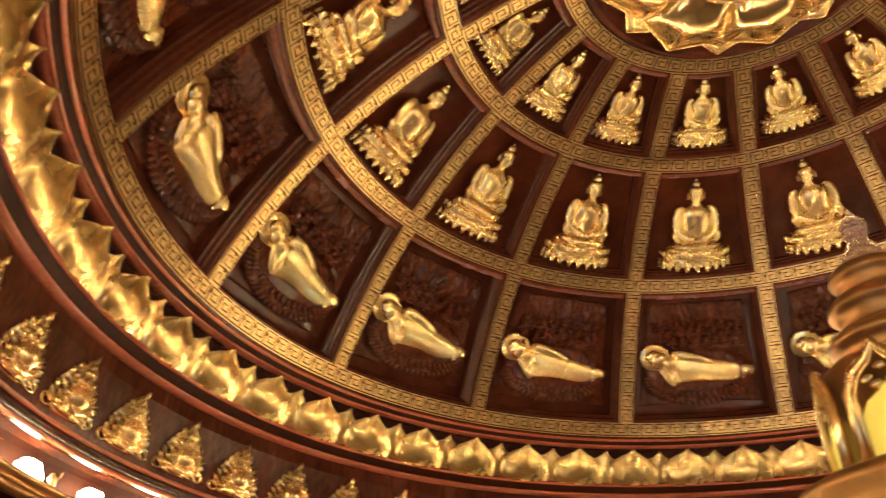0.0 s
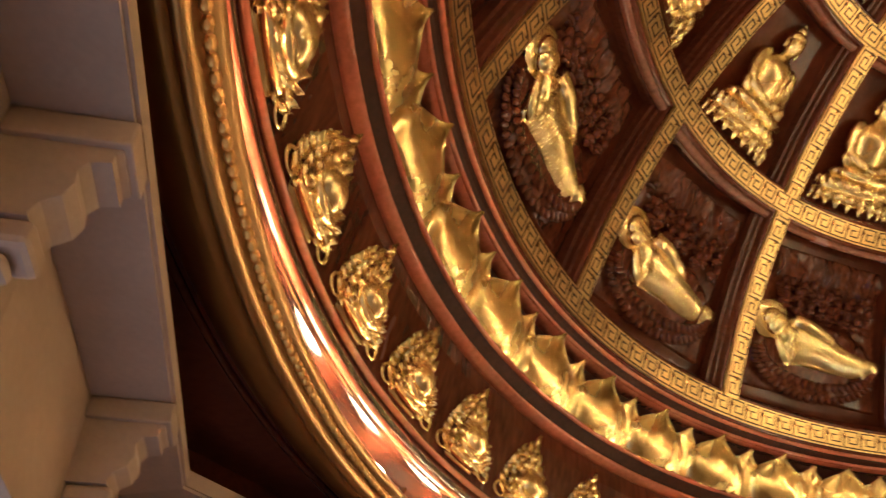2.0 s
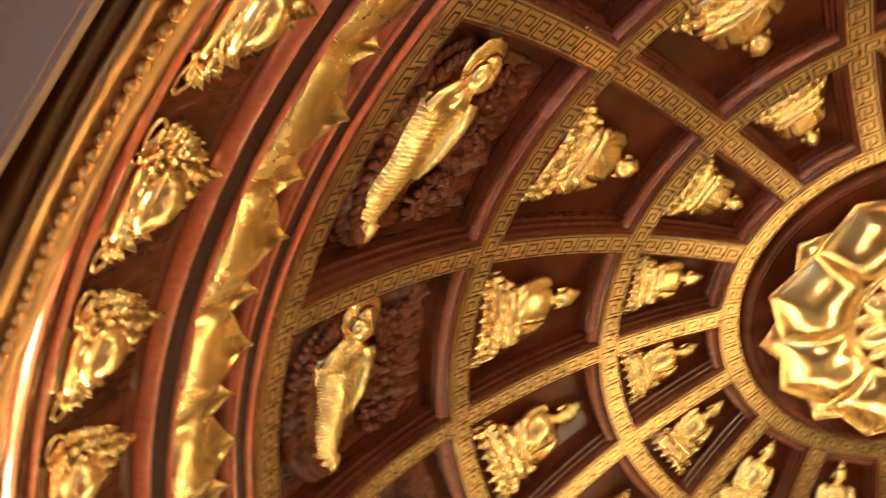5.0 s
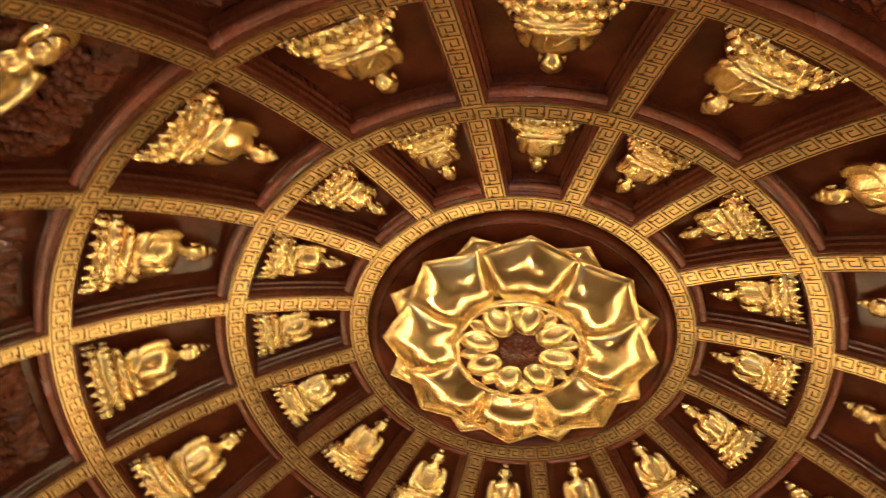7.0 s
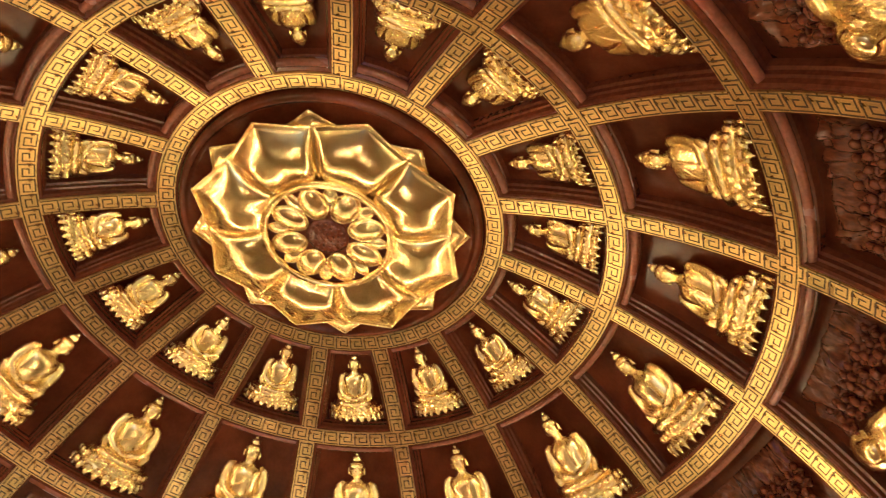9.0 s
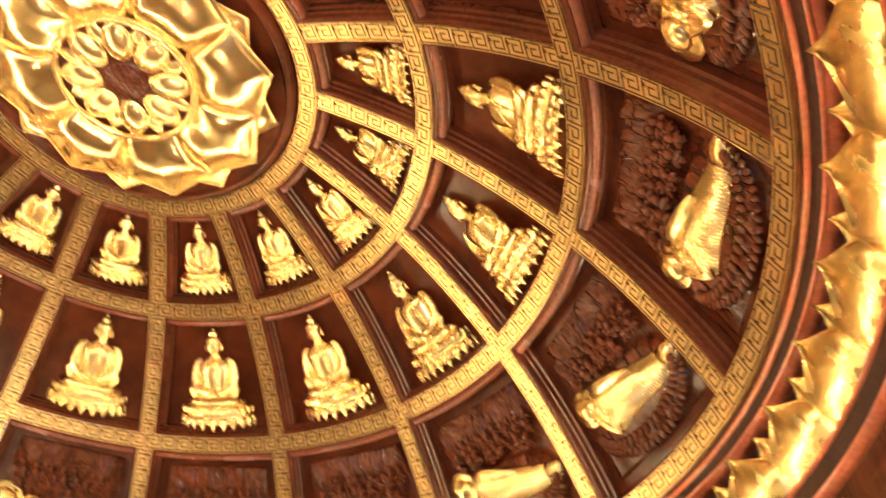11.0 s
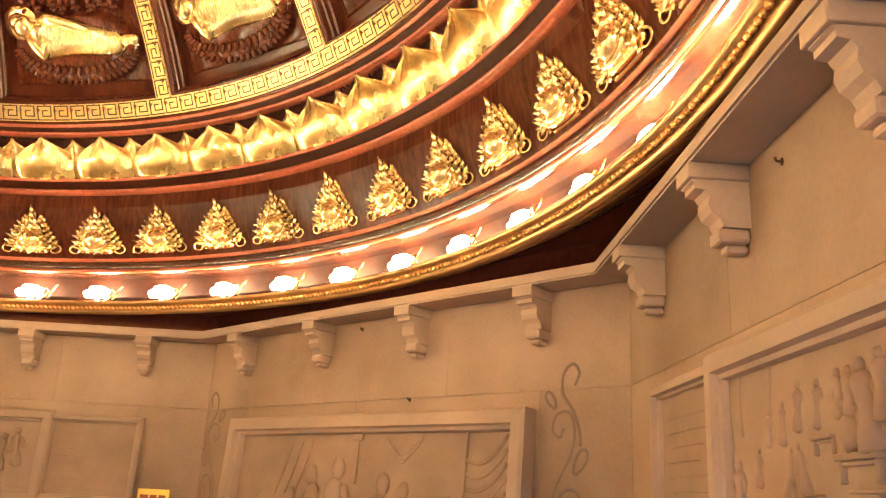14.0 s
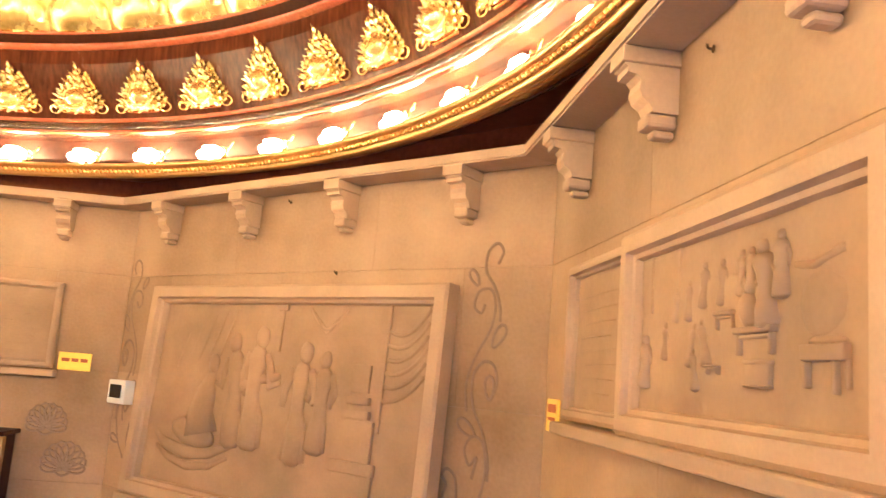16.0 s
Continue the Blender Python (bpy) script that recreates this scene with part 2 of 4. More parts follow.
def fret_tile(l0, l1, w):
    """A fret plate, l0 long at its low edge and l1 at its high one, w wide: gold with a dark engraved key. x along, z across, y into the dome."""
    bm = bmesh.new()
    h = 0.012
    lo, hi = w * -0.5, w * 0.5
    g = 0.0012

    def slab(pts, y0, y1, mi):
        a = [bm.verts.new((x, y0, z)) for x, z in pts]
        b = [bm.verts.new((x, y1, z)) for x, z in pts]
        fs = [bm.faces.new(a)] + [bm.faces.new((a[i], b[i], b[(i + 1) % 4], a[(i + 1) % 4])) for i in range(4)]
        for f in fs:
            f.material_index = mi

    slab([(-l0 / 2 + g, lo), (l0 / 2 - g, lo), (l1 / 2 - g, hi), (-l1 / 2 + g, hi)], -h, 0.004, 0)
    key = [(0.07, 0.1), (0.07, 0.9), (0.86, 0.9), (0.86, 0.32), (0.36, 0.32), (0.36, 0.64), (0.63, 0.64)]
    t = 0.036
    for (ax, az_), (bx, bz) in list(zip(key, key[1:])) + [((0.07, 0.1), (1.0, 0.1))]:
        x0, x1 = min(ax, bx) - t, max(ax, bx) + t
        z0, z1 = min(az_, bz) - t, max(az_, bz) + t
        q = []
        for x, z in ((x0, z0), (x1, z0), (x1, z1), (x0, z1)):
            ln = l0 + (l1 - l0) * z
            q.append(((min(max(x, 0.0), 1.0) - 0.5) * (ln - 2 * g), (z - 0.5) * w))
        slab(q, -h - 0.0012, -h, 1)
    bmesh.ops.recalc_face_normals(bm, faces=bm.faces)
    return mesh_of(bm, "fret_plate", [GOLD_BAND, GROOVE], False)


BAND = 0.118
rib_me = rib_mesh()
arc_len = RHO * radians(TH[3] - TH[0]) - BAND
rib_units = 25
rib_tile = fret_tile(arc_len / rib_units, arc_len / rib_units, BAND)
dth = (TH[3] - TH[0] - math.degrees(BAND / RHO)) / rib_units
for i in range(16):
    rib = new("rib_beam", rib_me)
    rib.rotation_euler = (0, 0, radians(22.5 * i))
    tagged(rib, "moulded red-brown timber rib faced with gold Greek-key plates", "dome rib", "dome ribs", "structure")
    inv = rib.rotation_euler.to_matrix().to_4x4().inverted()
    for k in range(rib_units):
        t = TH[0] + math.degrees(BAND / RHO) / 2 + dth * (k + 0.5)
        ob = part("fret_plate", rib_tile, None, rib)
        ob.matrix_basis = inv @ on_dome(22.5 * i, t, -0.001) @ pose(0, 0, 0, 0, 90, 0)

for j, t in enumerate(TH):
    bm = bmesh.new()
    prof = []
    for s, d in SECTION:
        tt = radians(t) + s / RHO
        prof.append(((RHO + d) * math.sin(tt), CZ + (RHO + d) * math.cos(tt)))
    lathe(bm, prof, 160)
    ring = part("ring_beam", bm, WOOD_RED, smooth=False)
    tagged(ring, "moulded red-brown timber ring faced with gold Greek-key plates", "dome ring", "dome rings", "structure")
    if j < 3:
        bm = bmesh.new()
        lathe(bm, [((RHO + d) * math.sin(radians(t) + q / RHO), CZ + (RHO + d) * math.cos(radians(t) + q / RHO))
                   for q, d in ((0.1 + 0.026 * math.cos(a), 0.04 + 0.03 * math.sin(a)) for a in (2 * math.pi * k / 12 for k in range(12)))], 160, True)
        bmesh.ops.recalc_face_normals(bm, faces=bm.faces)
        part("ring_bead", bm, BEAD_DULL, ring, "rounded pinkish-brown timber bead")
    rc = RHO * math.sin(radians(t))
    n = 16 * round(2 * math.pi * rc / 0.125 / 16)
    step = 360 / n
    lm = 2 * math.pi * rc / n
    slope = math.cos(radians(t)) * BAND / rc / 2
    me = fret_tile(lm * (1 + slope), lm * (1 - slope), BAND)
    for k in range(n):
        ob = part("fret_plate", me, None, ring)
        ob.matrix_basis = on_dome(step * (k + 0.5), t, -0.003)


# ---- statues on the coffers ----
def loft(bm, levels, seg=20):
    """Stacked oval rings: (height, half width, half depth, y of the middle)."""
    rings = [[bm.verts.new((w * math.cos(a), yc + d * math.sin(a), z)) for a in (2 * math.pi * k / seg for k in range(seg))] for z, w, d, yc in levels]
    for a, b in zip(rings, rings[1:]):
        for k in range(seg):
            bm.faces.new((a[k], a[(k + 1) % seg], b[(k + 1) % seg], b[k]))
    bm.faces.new(rings[0][::-1])
    bm.faces.new(rings[-1])


def seated_statue():
    """A cross-legged figure, 1 high, on a lotus pedestal of two tiers."""
    bm = bmesh.new()
    loft(bm, [(0.05, 0.32, 0.19, -0.03), (0.08, 0.355, 0.215, -0.03), (0.125, 0.36, 0.22, -0.03), (0.145, 0.335, 0.2, -0.03), (0.16, 0.33, 0.2, -0.03), (0.18, 0.345, 0.21, -0.03),
              (0.21, 0.35, 0.215, -0.03), (0.235, 0.335, 0.2, -0.03), (0.25, 0.31, 0.19, -0.03), (0.26, 0.24, 0.15, -0.03)], 28)
    for k in range(11):
        a = math.pi * (1.0 + (k + 0.5) / 11)
        m = pose(0.36 * math.cos(a), -0.03 + 0.215 * math.sin(a), 0.0, 0, 0, math.degrees(a) + 90)
        bmesh.ops.create_uvsphere(bm, u_segments=8, v_segments=6, radius=1, matrix=m @ Matrix.LocRotScale((0, 0.0, 0.1), None, Vector((0.05, 0.028, 0.048))))
        bmesh.ops.create_cone(bm, segments=8, radius1=0.004, radius2=0.043, depth=0.085, cap_ends=True, matrix=m @ Matrix.LocRotScale((0, -0.004, 0.045), None, Vector((1, 0.6, 1))))
    for k in range(13):
        a = math.pi * (1.0 + (k + 0.5) / 13)
        m = pose(0.345 * math.cos(a), -0.03 + 0.212 * math.sin(a), 0.205, 0, 0, math.degrees(a) + 90)
        bmesh.ops.create_uvsphere(bm, u_segments=8, v_segments=6, radius=1, matrix=m @ Matrix.Diagonal((0.036, 0.022, 0.036, 1)))
    for s in (-1, 1):
        ell(bm, (s * 0.16, -0.12, 0.3), (0.145, 0.1, 0.055), (0, s * 6, s * 18), 16, 10)
        tube(bm, [(s * 0.25, -0.15, 0.3), (s * 0.14, -0.205, 0.288), (0.0, -0.225, 0.283), (-s * 0.06, -0.22, 0.29)], [0.04, 0.042, 0.034, 0.018], 10)
        tube(bm, [(s * 0.125, -0.055, 0.695), (s * 0.165, -0.06, 0.66), (s * 0.185, -0.07, 0.59), (s * 0.192, -0.09, 0.5), (s * 0.175, -0.13, 0.425), (s * 0.1, -0.185, 0.385), (s * 0.03, -0.205, 0.37)],
             [0.03, 0.046, 0.05, 0.05, 0.046, 0.038, 0.03], 10)
        tube(bm, [(s * 0.2, -0.1, 0.47), (s * 0.21, -0.13, 0.4), (s * 0.19, -0.16, 0.34)], [0.03, 0.045, 0.03], 8)
        ell(bm, (s * 0.077, -0.075, 0.81), (0.012, 0.02, 0.042), (0, 0, 0), 6, 6)
    loft(bm, [(0.27, 0.2, 0.13, -0.06), (0.34, 0.17, 0.12, -0.06), (0.41, 0.15, 0.115, -0.062), (0.5, 0.148, 0.115, -0.064), (0.58, 0.158, 0.12, -0.066), (0.64, 0.165, 0.112, -0.062),
              (0.68, 0.145, 0.088, -0.055), (0.705, 0.09, 0.066, -0.055), (0.725, 0.052, 0.05, -0.06), (0.77, 0.046, 0.048, -0.065)], 24)
    tube(bm, [(0.11, -0.12, 0.69), (0.075, -0.168, 0.62), (-0.02, -0.178, 0.53), (-0.1, -0.155, 0.45)], [0.008, 0.011, 0.011, 0.006], 6)
    tube(bm, [(0.075, -0.14, 0.67), (0.06, -0.178, 0.6), (0.055, -0.178, 0.5), (0.05, -0.172, 0.43)], [0.012, 0.014, 0.014, 0.01], 6)
    ell(bm, (0, -0.2, 0.36), (0.075, 0.04, 0.026), (0, 0, 0), 10, 6)
    ell(bm, (0, -0.085, 0.825), (0.075, 0.082, 0.085), (0, 0, 0), 16, 12)
    ell(bm, (0, -0.166, 0.82), (0.01, 0.012, 0.022), (0, 0, 0), 6, 6)
    ell(bm, (0, -0.072, 0.868), (0.083, 0.083, 0.064), (0, 0, 0), 16, 10)
    ell(bm, (0, -0.07, 0.935), (0.046, 0.046, 0.045), (0, 0, 0), 12, 8)
    ell(bm, (0, -0.07, 0.98), (0.018, 0.018, 0.022), (0, 0, 0), 8, 6)
    return bm


seat_me = mesh_of(seated_statue(), "seated_statue", GOLD_STATUE)
for tier, th, size, pos_d in ((0, 22.9, 0.585, DEPTH), (1, 36.8, 0.81, DEPTH)):
    for i in range(16):
        ob = new("seated_statue", seat_me)
        m = on_dome(22.5 * i + 11.25, th, pos_d - 0.005)
        ob.matrix_basis = m @ Matrix.Translation((0, 0, -size * 0.5)) @ Matrix.Diagonal((size * 1.03, size * 0.8, size, 1))
        tagged(ob, ("small" if tier == 0 else "large") + " gilded seated statue on a two-row lotus pedestal", "statue",
               "small seated statues" if tier == 0 else "large seated statues")


def reclining_statue():
    """A gilded figure lying on its side, head to the left before a round halo, in half relief."""
    bm = bmesh.new()
    n, seg = 210, 18
    rings = []
    for k in range(n + 1):
        u = k / n
        x = -0.2 + 0.56 * u
        top = 0.065 - 0.125 * u - 0.05 * max(0.0, 1 - u / 0.07) ** 2 + 0.012 * math.exp(-((u - 0.42) / 0.12) ** 2)
        low = -0.195 + 0.012 * math.sin(u * 5) + 0.03 * u + 0.02 * max(0.0, 1 - u / 0.06) ** 2 + 0.03 * max(0.0, (u - 0.85) / 0.15)
        dep = 0.1 * (1 - 0.4 * u) + 0.012 * math.exp(-((u - 0.42) / 0.15) ** 2)
        row = []
        for j in range(seg):
            a = 2 * math.pi * j / seg
            c, q = math.cos(a), math.sin(a)
            fold = 0.0075 * math.sin((x * 1.0 + 0.045 * c * (1 - u) + 0.02 * c * c) * 2 * math.pi * 52) * max(0.0, q) if u > 0.08 else 0
            row.append(bm.verts.new((x, -(max(0.0, q) ** 0.8) * dep - fold + 0.01 * (q <= 0), (top + low) / 2 + c * (top - low) / 2)))
        rings.append(row)
    for a, b in zip(rings, rings[1:]):
        for j in range(seg):
            bm.faces.new((a[j], a[(j + 1) % seg], b[(j + 1) % seg], b[j]))
    bm.faces.new(rings[0])
    bm.faces.new(rings[-1][::-1])
    bmesh.ops.recalc_face_normals(bm, faces=bm.faces)
    ell(bm, (-0.3, -0.045, 0.012), (0.112, 0.018, 0.092), (0, 0, 0), 28, 6)
    ell(bm, (-0.275, -0.075, -0.002), (0.064, 0.055, 0.054), (0, -25, 0), 16, 12)
    ell(bm, (-0.305, -0.065, 0.018), (0.06, 0.05, 0.048), (0, 0, 0), 14, 10)
    tube(bm, [(-0.25, -0.05, -0.02), (-0.21, -0.05, -0.03), (-0.16, -0.05, -0.04)], [0.045, 0.05, 0.07], 10)
    tube(bm, [(-0.14, -0.06, -0.07), (-0.165, -0.07, -0.13), (-0.175, -0.075, -0.158), (-0.205, -0.075, -0.13), (-0.24, -0.075, -0.085), (-0.265, -0.075, -0.05)], [0.045, 0.038, 0.03, 0.03, 0.026, 0.02], 8)
    tube(bm, [(-0.17, -0.075, 0.03), (-0.08, -0.093, 0.02), (0.04, -0.09, -0.01), (0.13, -0.078, -0.035)], [0.035, 0.034, 0.028, 0.014], 8)
    tube(bm, [(0.33, -0.045, -0.1), (0.4, -0.05, -0.1), (0.44, -0.05, -0.085)], [0.045, 0.04, 0.018], 8)
    tube(bm, [(0.33, -0.035, -0.14), (0.385, -0.04, -0.135), (0.43, -0.045, -0.12)], [0.04, 0.034, 0.016], 8)
    return bm


def relief(seed):
    """The carved timber ground of a reclining figure: foliage above, a crowd of small heads, a lotus couch below."""
    bm = bmesh.new()
    nx, nz = 84, 70
    g = []
    for j in range(nz + 1):
        z = -0.45 + 0.9 * j / nz
        half = 0.53 - 0.13 * (z + 0.45) / 0.9
        row = []
        for i in range(nx + 1):
            x = -half + 2 * half * i / nx
            v = Vector((x * 3.1 + seed * 7, z * 3.1, seed * 3.7))
            h = 0.008 + 0.012 * noise.noise(v * 3)
            if z > 0.2:
                k = min(1, (z - 0.2) / 0.08)
                fl = abs(noise.noise(Vector((x * 13 + 2 * noise.noise(v), z * 3.4, seed * 1.3))))
                h += k * (0.06 * fl + 0.018 * noise.noise(v * 6) + 0.014 * abs(noise.noise(Vector((x * 34 + 1.5 * noise.noise(v * 2), z * 7, seed * 2.1)))))
            e = (x / 0.44) ** 2 + ((z + 0.2) / 0.225) ** 2
            if e < 1.3 and z < 0.02:
                h += 0.05 * min(1.0, max(0.0, (1.3 - e) * 2.5))
                h += 0.008 * math.sin(x * 55) * (0.4 < e)
            if i in (0, nx) or j in (0, nz):
                h = -0.012
            row.append(bm.verts.new((x, -h - (x * x + z * z) / 8.2, z)))
        g.append(row)
    for j in range(nz):
        for i in range(nx):
            bm.faces.new((g[j][i], g[j][i + 1], g[j + 1][i + 1], g[j + 1][i]))
    return bm


def bust(turn, w):
    bm = bmesh.new()
    ell(bm, (0.004 * turn, -0.026, 0.0), (0.021 * w, 0.024, 0.026), (0, 10 * turn, 0), 8, 6)
    ell(bm, (0.0, -0.022, 0.018), (0.017 * w, 0.019, 0.013), (0, 0, 0), 8, 5)
    tube(bm, [(-0.034 * w, 0.0, -0.045), (-0.022, -0.008, -0.03), (0, -0.012, -0.026), (0.022, -0.008, -0.03), (0.034 * w, 0.0, -0.047)], [0.012, 0.017, 0.016, 0.017, 0.012], 7)
    tube(bm, [(0.0, 0.006, -0.03), (0.004 * turn, 0.004, -0.05), (0.01 * turn, 0.008, -0.065)], [0.022, 0.022, 0.014], 7)
    tube(bm, [(0.03 * turn, -0.006, -0.05), (0.02 * turn, -0.024, -0.07), (0.0, -0.03, -0.055)], [0.01, 0.01, 0.007], 6)
    return bm


rec_me = mesh_of(reclining_statue(), "reclining_statue", GOLD_STATUE)
rel_me = [mesh_of(relief(s), "carved_relief", WOOD_CARVED) for s in (1, 2, 3, 4)]
bust_me = [mesh_of(bust(t, w), "carved_bust", WOOD_CARVED) for t, w in ((1, 1.0), (-1, 0.9), (1, 1.12), (-1, 1.05))]
bm = bmesh.new()
loft(bm, [(-0.036, 0.003, 0.003, -0.006), (-0.026, 0.014, 0.013, -0.004), (-0.01, 0.021, 0.02, 0.0), (0.012, 0.02, 0.02, 0.004), (0.03, 0.012, 0.014, 0.008)], 10)
couch_me = mesh_of(bm, "couch_petal", WOOD_CARVED)
bm = bmesh.new()
tube(bm, [(0, -0.05, -0.07), (0.02, -0.07, 0.0), (-0.01, -0.06, 0.08)], [0.016, 0.014, 0.008], 6)
arm_me = mesh_of(bm, "raised_arm", WOOD_CARVED)
for i in range(16):
    az = 22.5 * i + 11.25
    ob = new("carved_relief", rel_me[i % 4])
    ob.matrix_basis = on_dome(az, 53.0, DEPTH - 0.006) @ Matrix.Diagonal((1.0, 1, 1.0, 1))
    tagged(ob, "dark red-brown carved timber relief of a crowd over a lotus couch", "carved relief", "carved reliefs")
    rnd = random.Random(40 + i)
    for r, (z0, count) in enumerate(((0.25, 10), (0.19, 9), (0.125, 8))):
        for k in range(count):
            x = -0.36 + 0.74 * (k + 0.5) / count + rnd.uniform(-0.022, 0.022)
            z = z0 + rnd.uniform(-0.025, 0.02) - 0.03 * x
            q = rnd.uniform(0.9, 1.2)
            part("carved_bust", bust_me[rnd.randrange(4)], None, ob, m=pose(x, -0.035 - 0.014 * r, z, 0, rnd.uniform(-18, 18), 0) @ Matrix.Diagonal((q, 1, q, 1)))
    for k in range(4):
        part("raised_arm", arm_me, None, ob, m=pose(rnd.uniform(-0.32, 0.38), 0, rnd.uniform(0.08, 0.16), 0, rnd.uniform(-35, 35), 0))
    for row, (rx, rz, n) in enumerate(((0.42, 0.165, 23), (0.45, 0.24, 27))):
        for k in range(n):
            a = math.pi + math.pi * (k + 0.5) / n
            x, z = rx * math.cos(a), -0.19 + rz * math.sin(a)
            part("couch_petal", couch_me, None, ob, m=pose(x, -0.07 + 0.025 * row - (x * x + z * z) / 8.2, z, 0, -math.degrees(a) - 90, 0) @ Matrix.Diagonal((0.95, 0.85, 1.0, 1)))
    ob = new("reclining_statue", rec_me)
    ob.matrix_basis = on_dome(az, 53.2, DEPTH - 0.045) @ Matrix.Translation((-0.025, 0, -0.02)) @ Matrix.Diagonal((1.17, 0.8, 1.33, 1))
    tagged(ob, "gilded reclining statue in a ribbed robe before carved timber", "statue", "reclining statues")

# ---- the lotus at the apex ----
ZL = ZR(4.42)
bm = bmesh.new()
lathe(bm, [(0.02, ZL + 0.06), (0.96, ZL + 0.06), (0.985, ZL + 0.05), (0.99, ZL + 0.035), (1.0, ZL + 0.025), (1.03, ZL + 0.03), (1.05, ZL + 0.06), (1.06, ZL + 0.2), (0.02, ZL + 0.2)], 128)
tagged(part("ceiling_disc", bm, WOOD), "round dark timber field behind the gilded ceiling lotus", "ceiling panel", kind="structure")

lotus = empty("ceiling_lotus")
lotus.location = (0, 0, ZL)
tagged(lotus, "gilded ceiling lotus with eight broad polished petals", "ceiling rosette")


def rosette_petal(r0, r1, dip, spread, bulge, drop, rim=0.009, thick=0.012):
    """A pillow-like petal lying along +x under the ceiling, its outer edge scalloped to a point."""
    bm = bmesh.new()
    nu, nv = 26, 20
    g = []
    for i in range(nu + 1):
        u = i / nu
        row = []
        for j in range(nv + 1):
            t = -1 + 2 * j / nv
            r = r0 + (r1 - dip * (1 - (1 - abs(t)) ** 1.9) - r0) * u
            swell = min(1.0, u / 0.96)
            z = -bulge * math.sin(math.pi * (0.04 + 0.96 * swell)) ** 0.75 * (1 - abs(t) ** 5) ** 0.6 - drop * max(0.0, (u - 0.8) / 0.2) ** 2 * (1 - abs(t))
            row.append(bm.verts.new((r * math.cos(t * spread), r * math.sin(t * spread), z)))
        g.append(row)
    for i in range(nu):
        for j in range(nv):
            bm.faces.new((g[i][j], g[i][j + 1], g[i + 1][j + 1], g[i + 1][j]))
    edge = [g[nu][j].co.copy() for j in range(nv + 1)]
    sides = [[g[i][j].co.copy() for i in range(1, nu + 1)] for j in (0, nv)]
    top = bmesh.ops.extrude_face_region(bm, geom=bm.faces[:])
    for v in top["geom"]:
        if isinstance(v, bmesh.types.BMVert):
            v.co.z += thick
    bmesh.ops.recalc_face_normals(bm, faces=bm.faces)
    tube(bm, edge, rim, 6)
    for sd in sides:
        tube(bm, sd, rim * 0.9, 6)
    return bm


def inner_petal(r0, r1, half, bulge):
    """A round cushion petal with a raised border."""
    bm = bmesh.new()
    c, l = (r0 + r1) / 2, (r1 - r0) / 2
    ell(bm, (c, 0, 0), (l, half, bulge), (0, 0, 0), 20, 10)
    tube(bm, [(c + l * 1.0 * math.cos(a), half * 1.0 * math.sin(a), -0.004) for a in (2 * math.pi * k / 24 for k in range(25))], 0.006, 6)
    return bm


LOTUS_AZ = 34.0
big = mesh_of(rosette_petal(0.43, 0.94, 0.105, 0.392, 0.085, 0.02), "petal", GOLD_BRIGHT)
mid = mesh_of(rosette_petal(0.6, 0.955, 0.13, 0.33, 0.03, 0.03), "back_petal", GOLD_BRIGHT)
small = mesh_of(inner_petal(0.15, 0.405, 0.092, 0.036), "inner_petal", GOLD_BRIGHT)
tipm = mesh_of(inner_petal(0.27, 0.405, 0.045, 0.02), "inner_tip", GOLD_BRIGHT)
for k in range(8):
    a = LOTUS_AZ + 22.5 + 45 * k
    part("petal", big, None, lotus, m=pose(0, 0, 0.0, 0, 0, a))
    part("back_petal", mid, None, lotus, m=pose(0, 0, 0.025, 0, 0, a + 22.5))
    part("inner_petal", small, None, lotus, m=pose(0, 0, -0.03, 0, 0, a + 10))
    part("inner_tip", tipm, None, lotus, m=pose(0, 0, -0.022, 0, 0, a + 32.5))
bm = bmesh.new()
lathe(bm, [(0.425 + 0.02 * math.cos(a), -0.045 + 0.024 * math.sin(a)) for a in (2 * math.pi * k / 12 for k in range(12))], 72, True)
lathe(bm, [(0.447 + 0.011 * math.cos(a), -0.04 + 0.014 * math.sin(a)) for a in (2 * math.pi * k / 10 for k in range(10))], 72, True)
part("collar", bm, GOLD_BRIGHT, lotus, "round polished gold collar")
bm = bmesh.new()
lathe(bm, [(0.001, -0.02), (0.425, -0.02), (0.44, 0.05), (0.001, 0.05)], 48)
part("backing", bm, WOOD_DARK, lotus, "dark timber backing")
bm = bmesh.new()
lathe(bm, [(0.001, -0.055), (0.12, -0.05), (0.145, -0.035), (0.15, 0.0), (0.001, 0.0)], 40)
pod = part("seed_pod", bm, WOOD_RED, lotus, "brown domed seed pod dotted with small holes")
pit = bmesh.new()
ell(pit, (0, 0, 0), (0.01, 0.01, 0.008), (0, 0, 0), 8, 4)
pit_me = mesh_of(pit, "seed", WOOD_DARK)
for n, r in ((1, 0.0), (6, 0.04), (12, 0.078), (18, 0.115)):
    for k in range(n):
        a = 2 * math.pi * k / n
        part("seed", pit_me, None, pod, m=pose(r * math.cos(a), r * math.sin(a), -0.056 + 0.006 * r / 0.12))

# ---- mouldings below the dome ----
def ring_trim(name, prof, mat, label, smooth=True, closed=True, seg=192):
    bm = bmesh.new()
    lathe(bm, [(r, ZR(z)) for r, z in prof], seg, closed)
    bmesh.ops.recalc_face_normals(bm, faces=bm.faces)
    return tagged(part(name, bm, mat, smooth=smooth), label, "moulding", kind="structure")


def bead(r, z, q):
    return [(r + q * math.cos(a), z + q * math.sin(a)) for a in (2 * math.pi * k / 12 for k in range(12))]


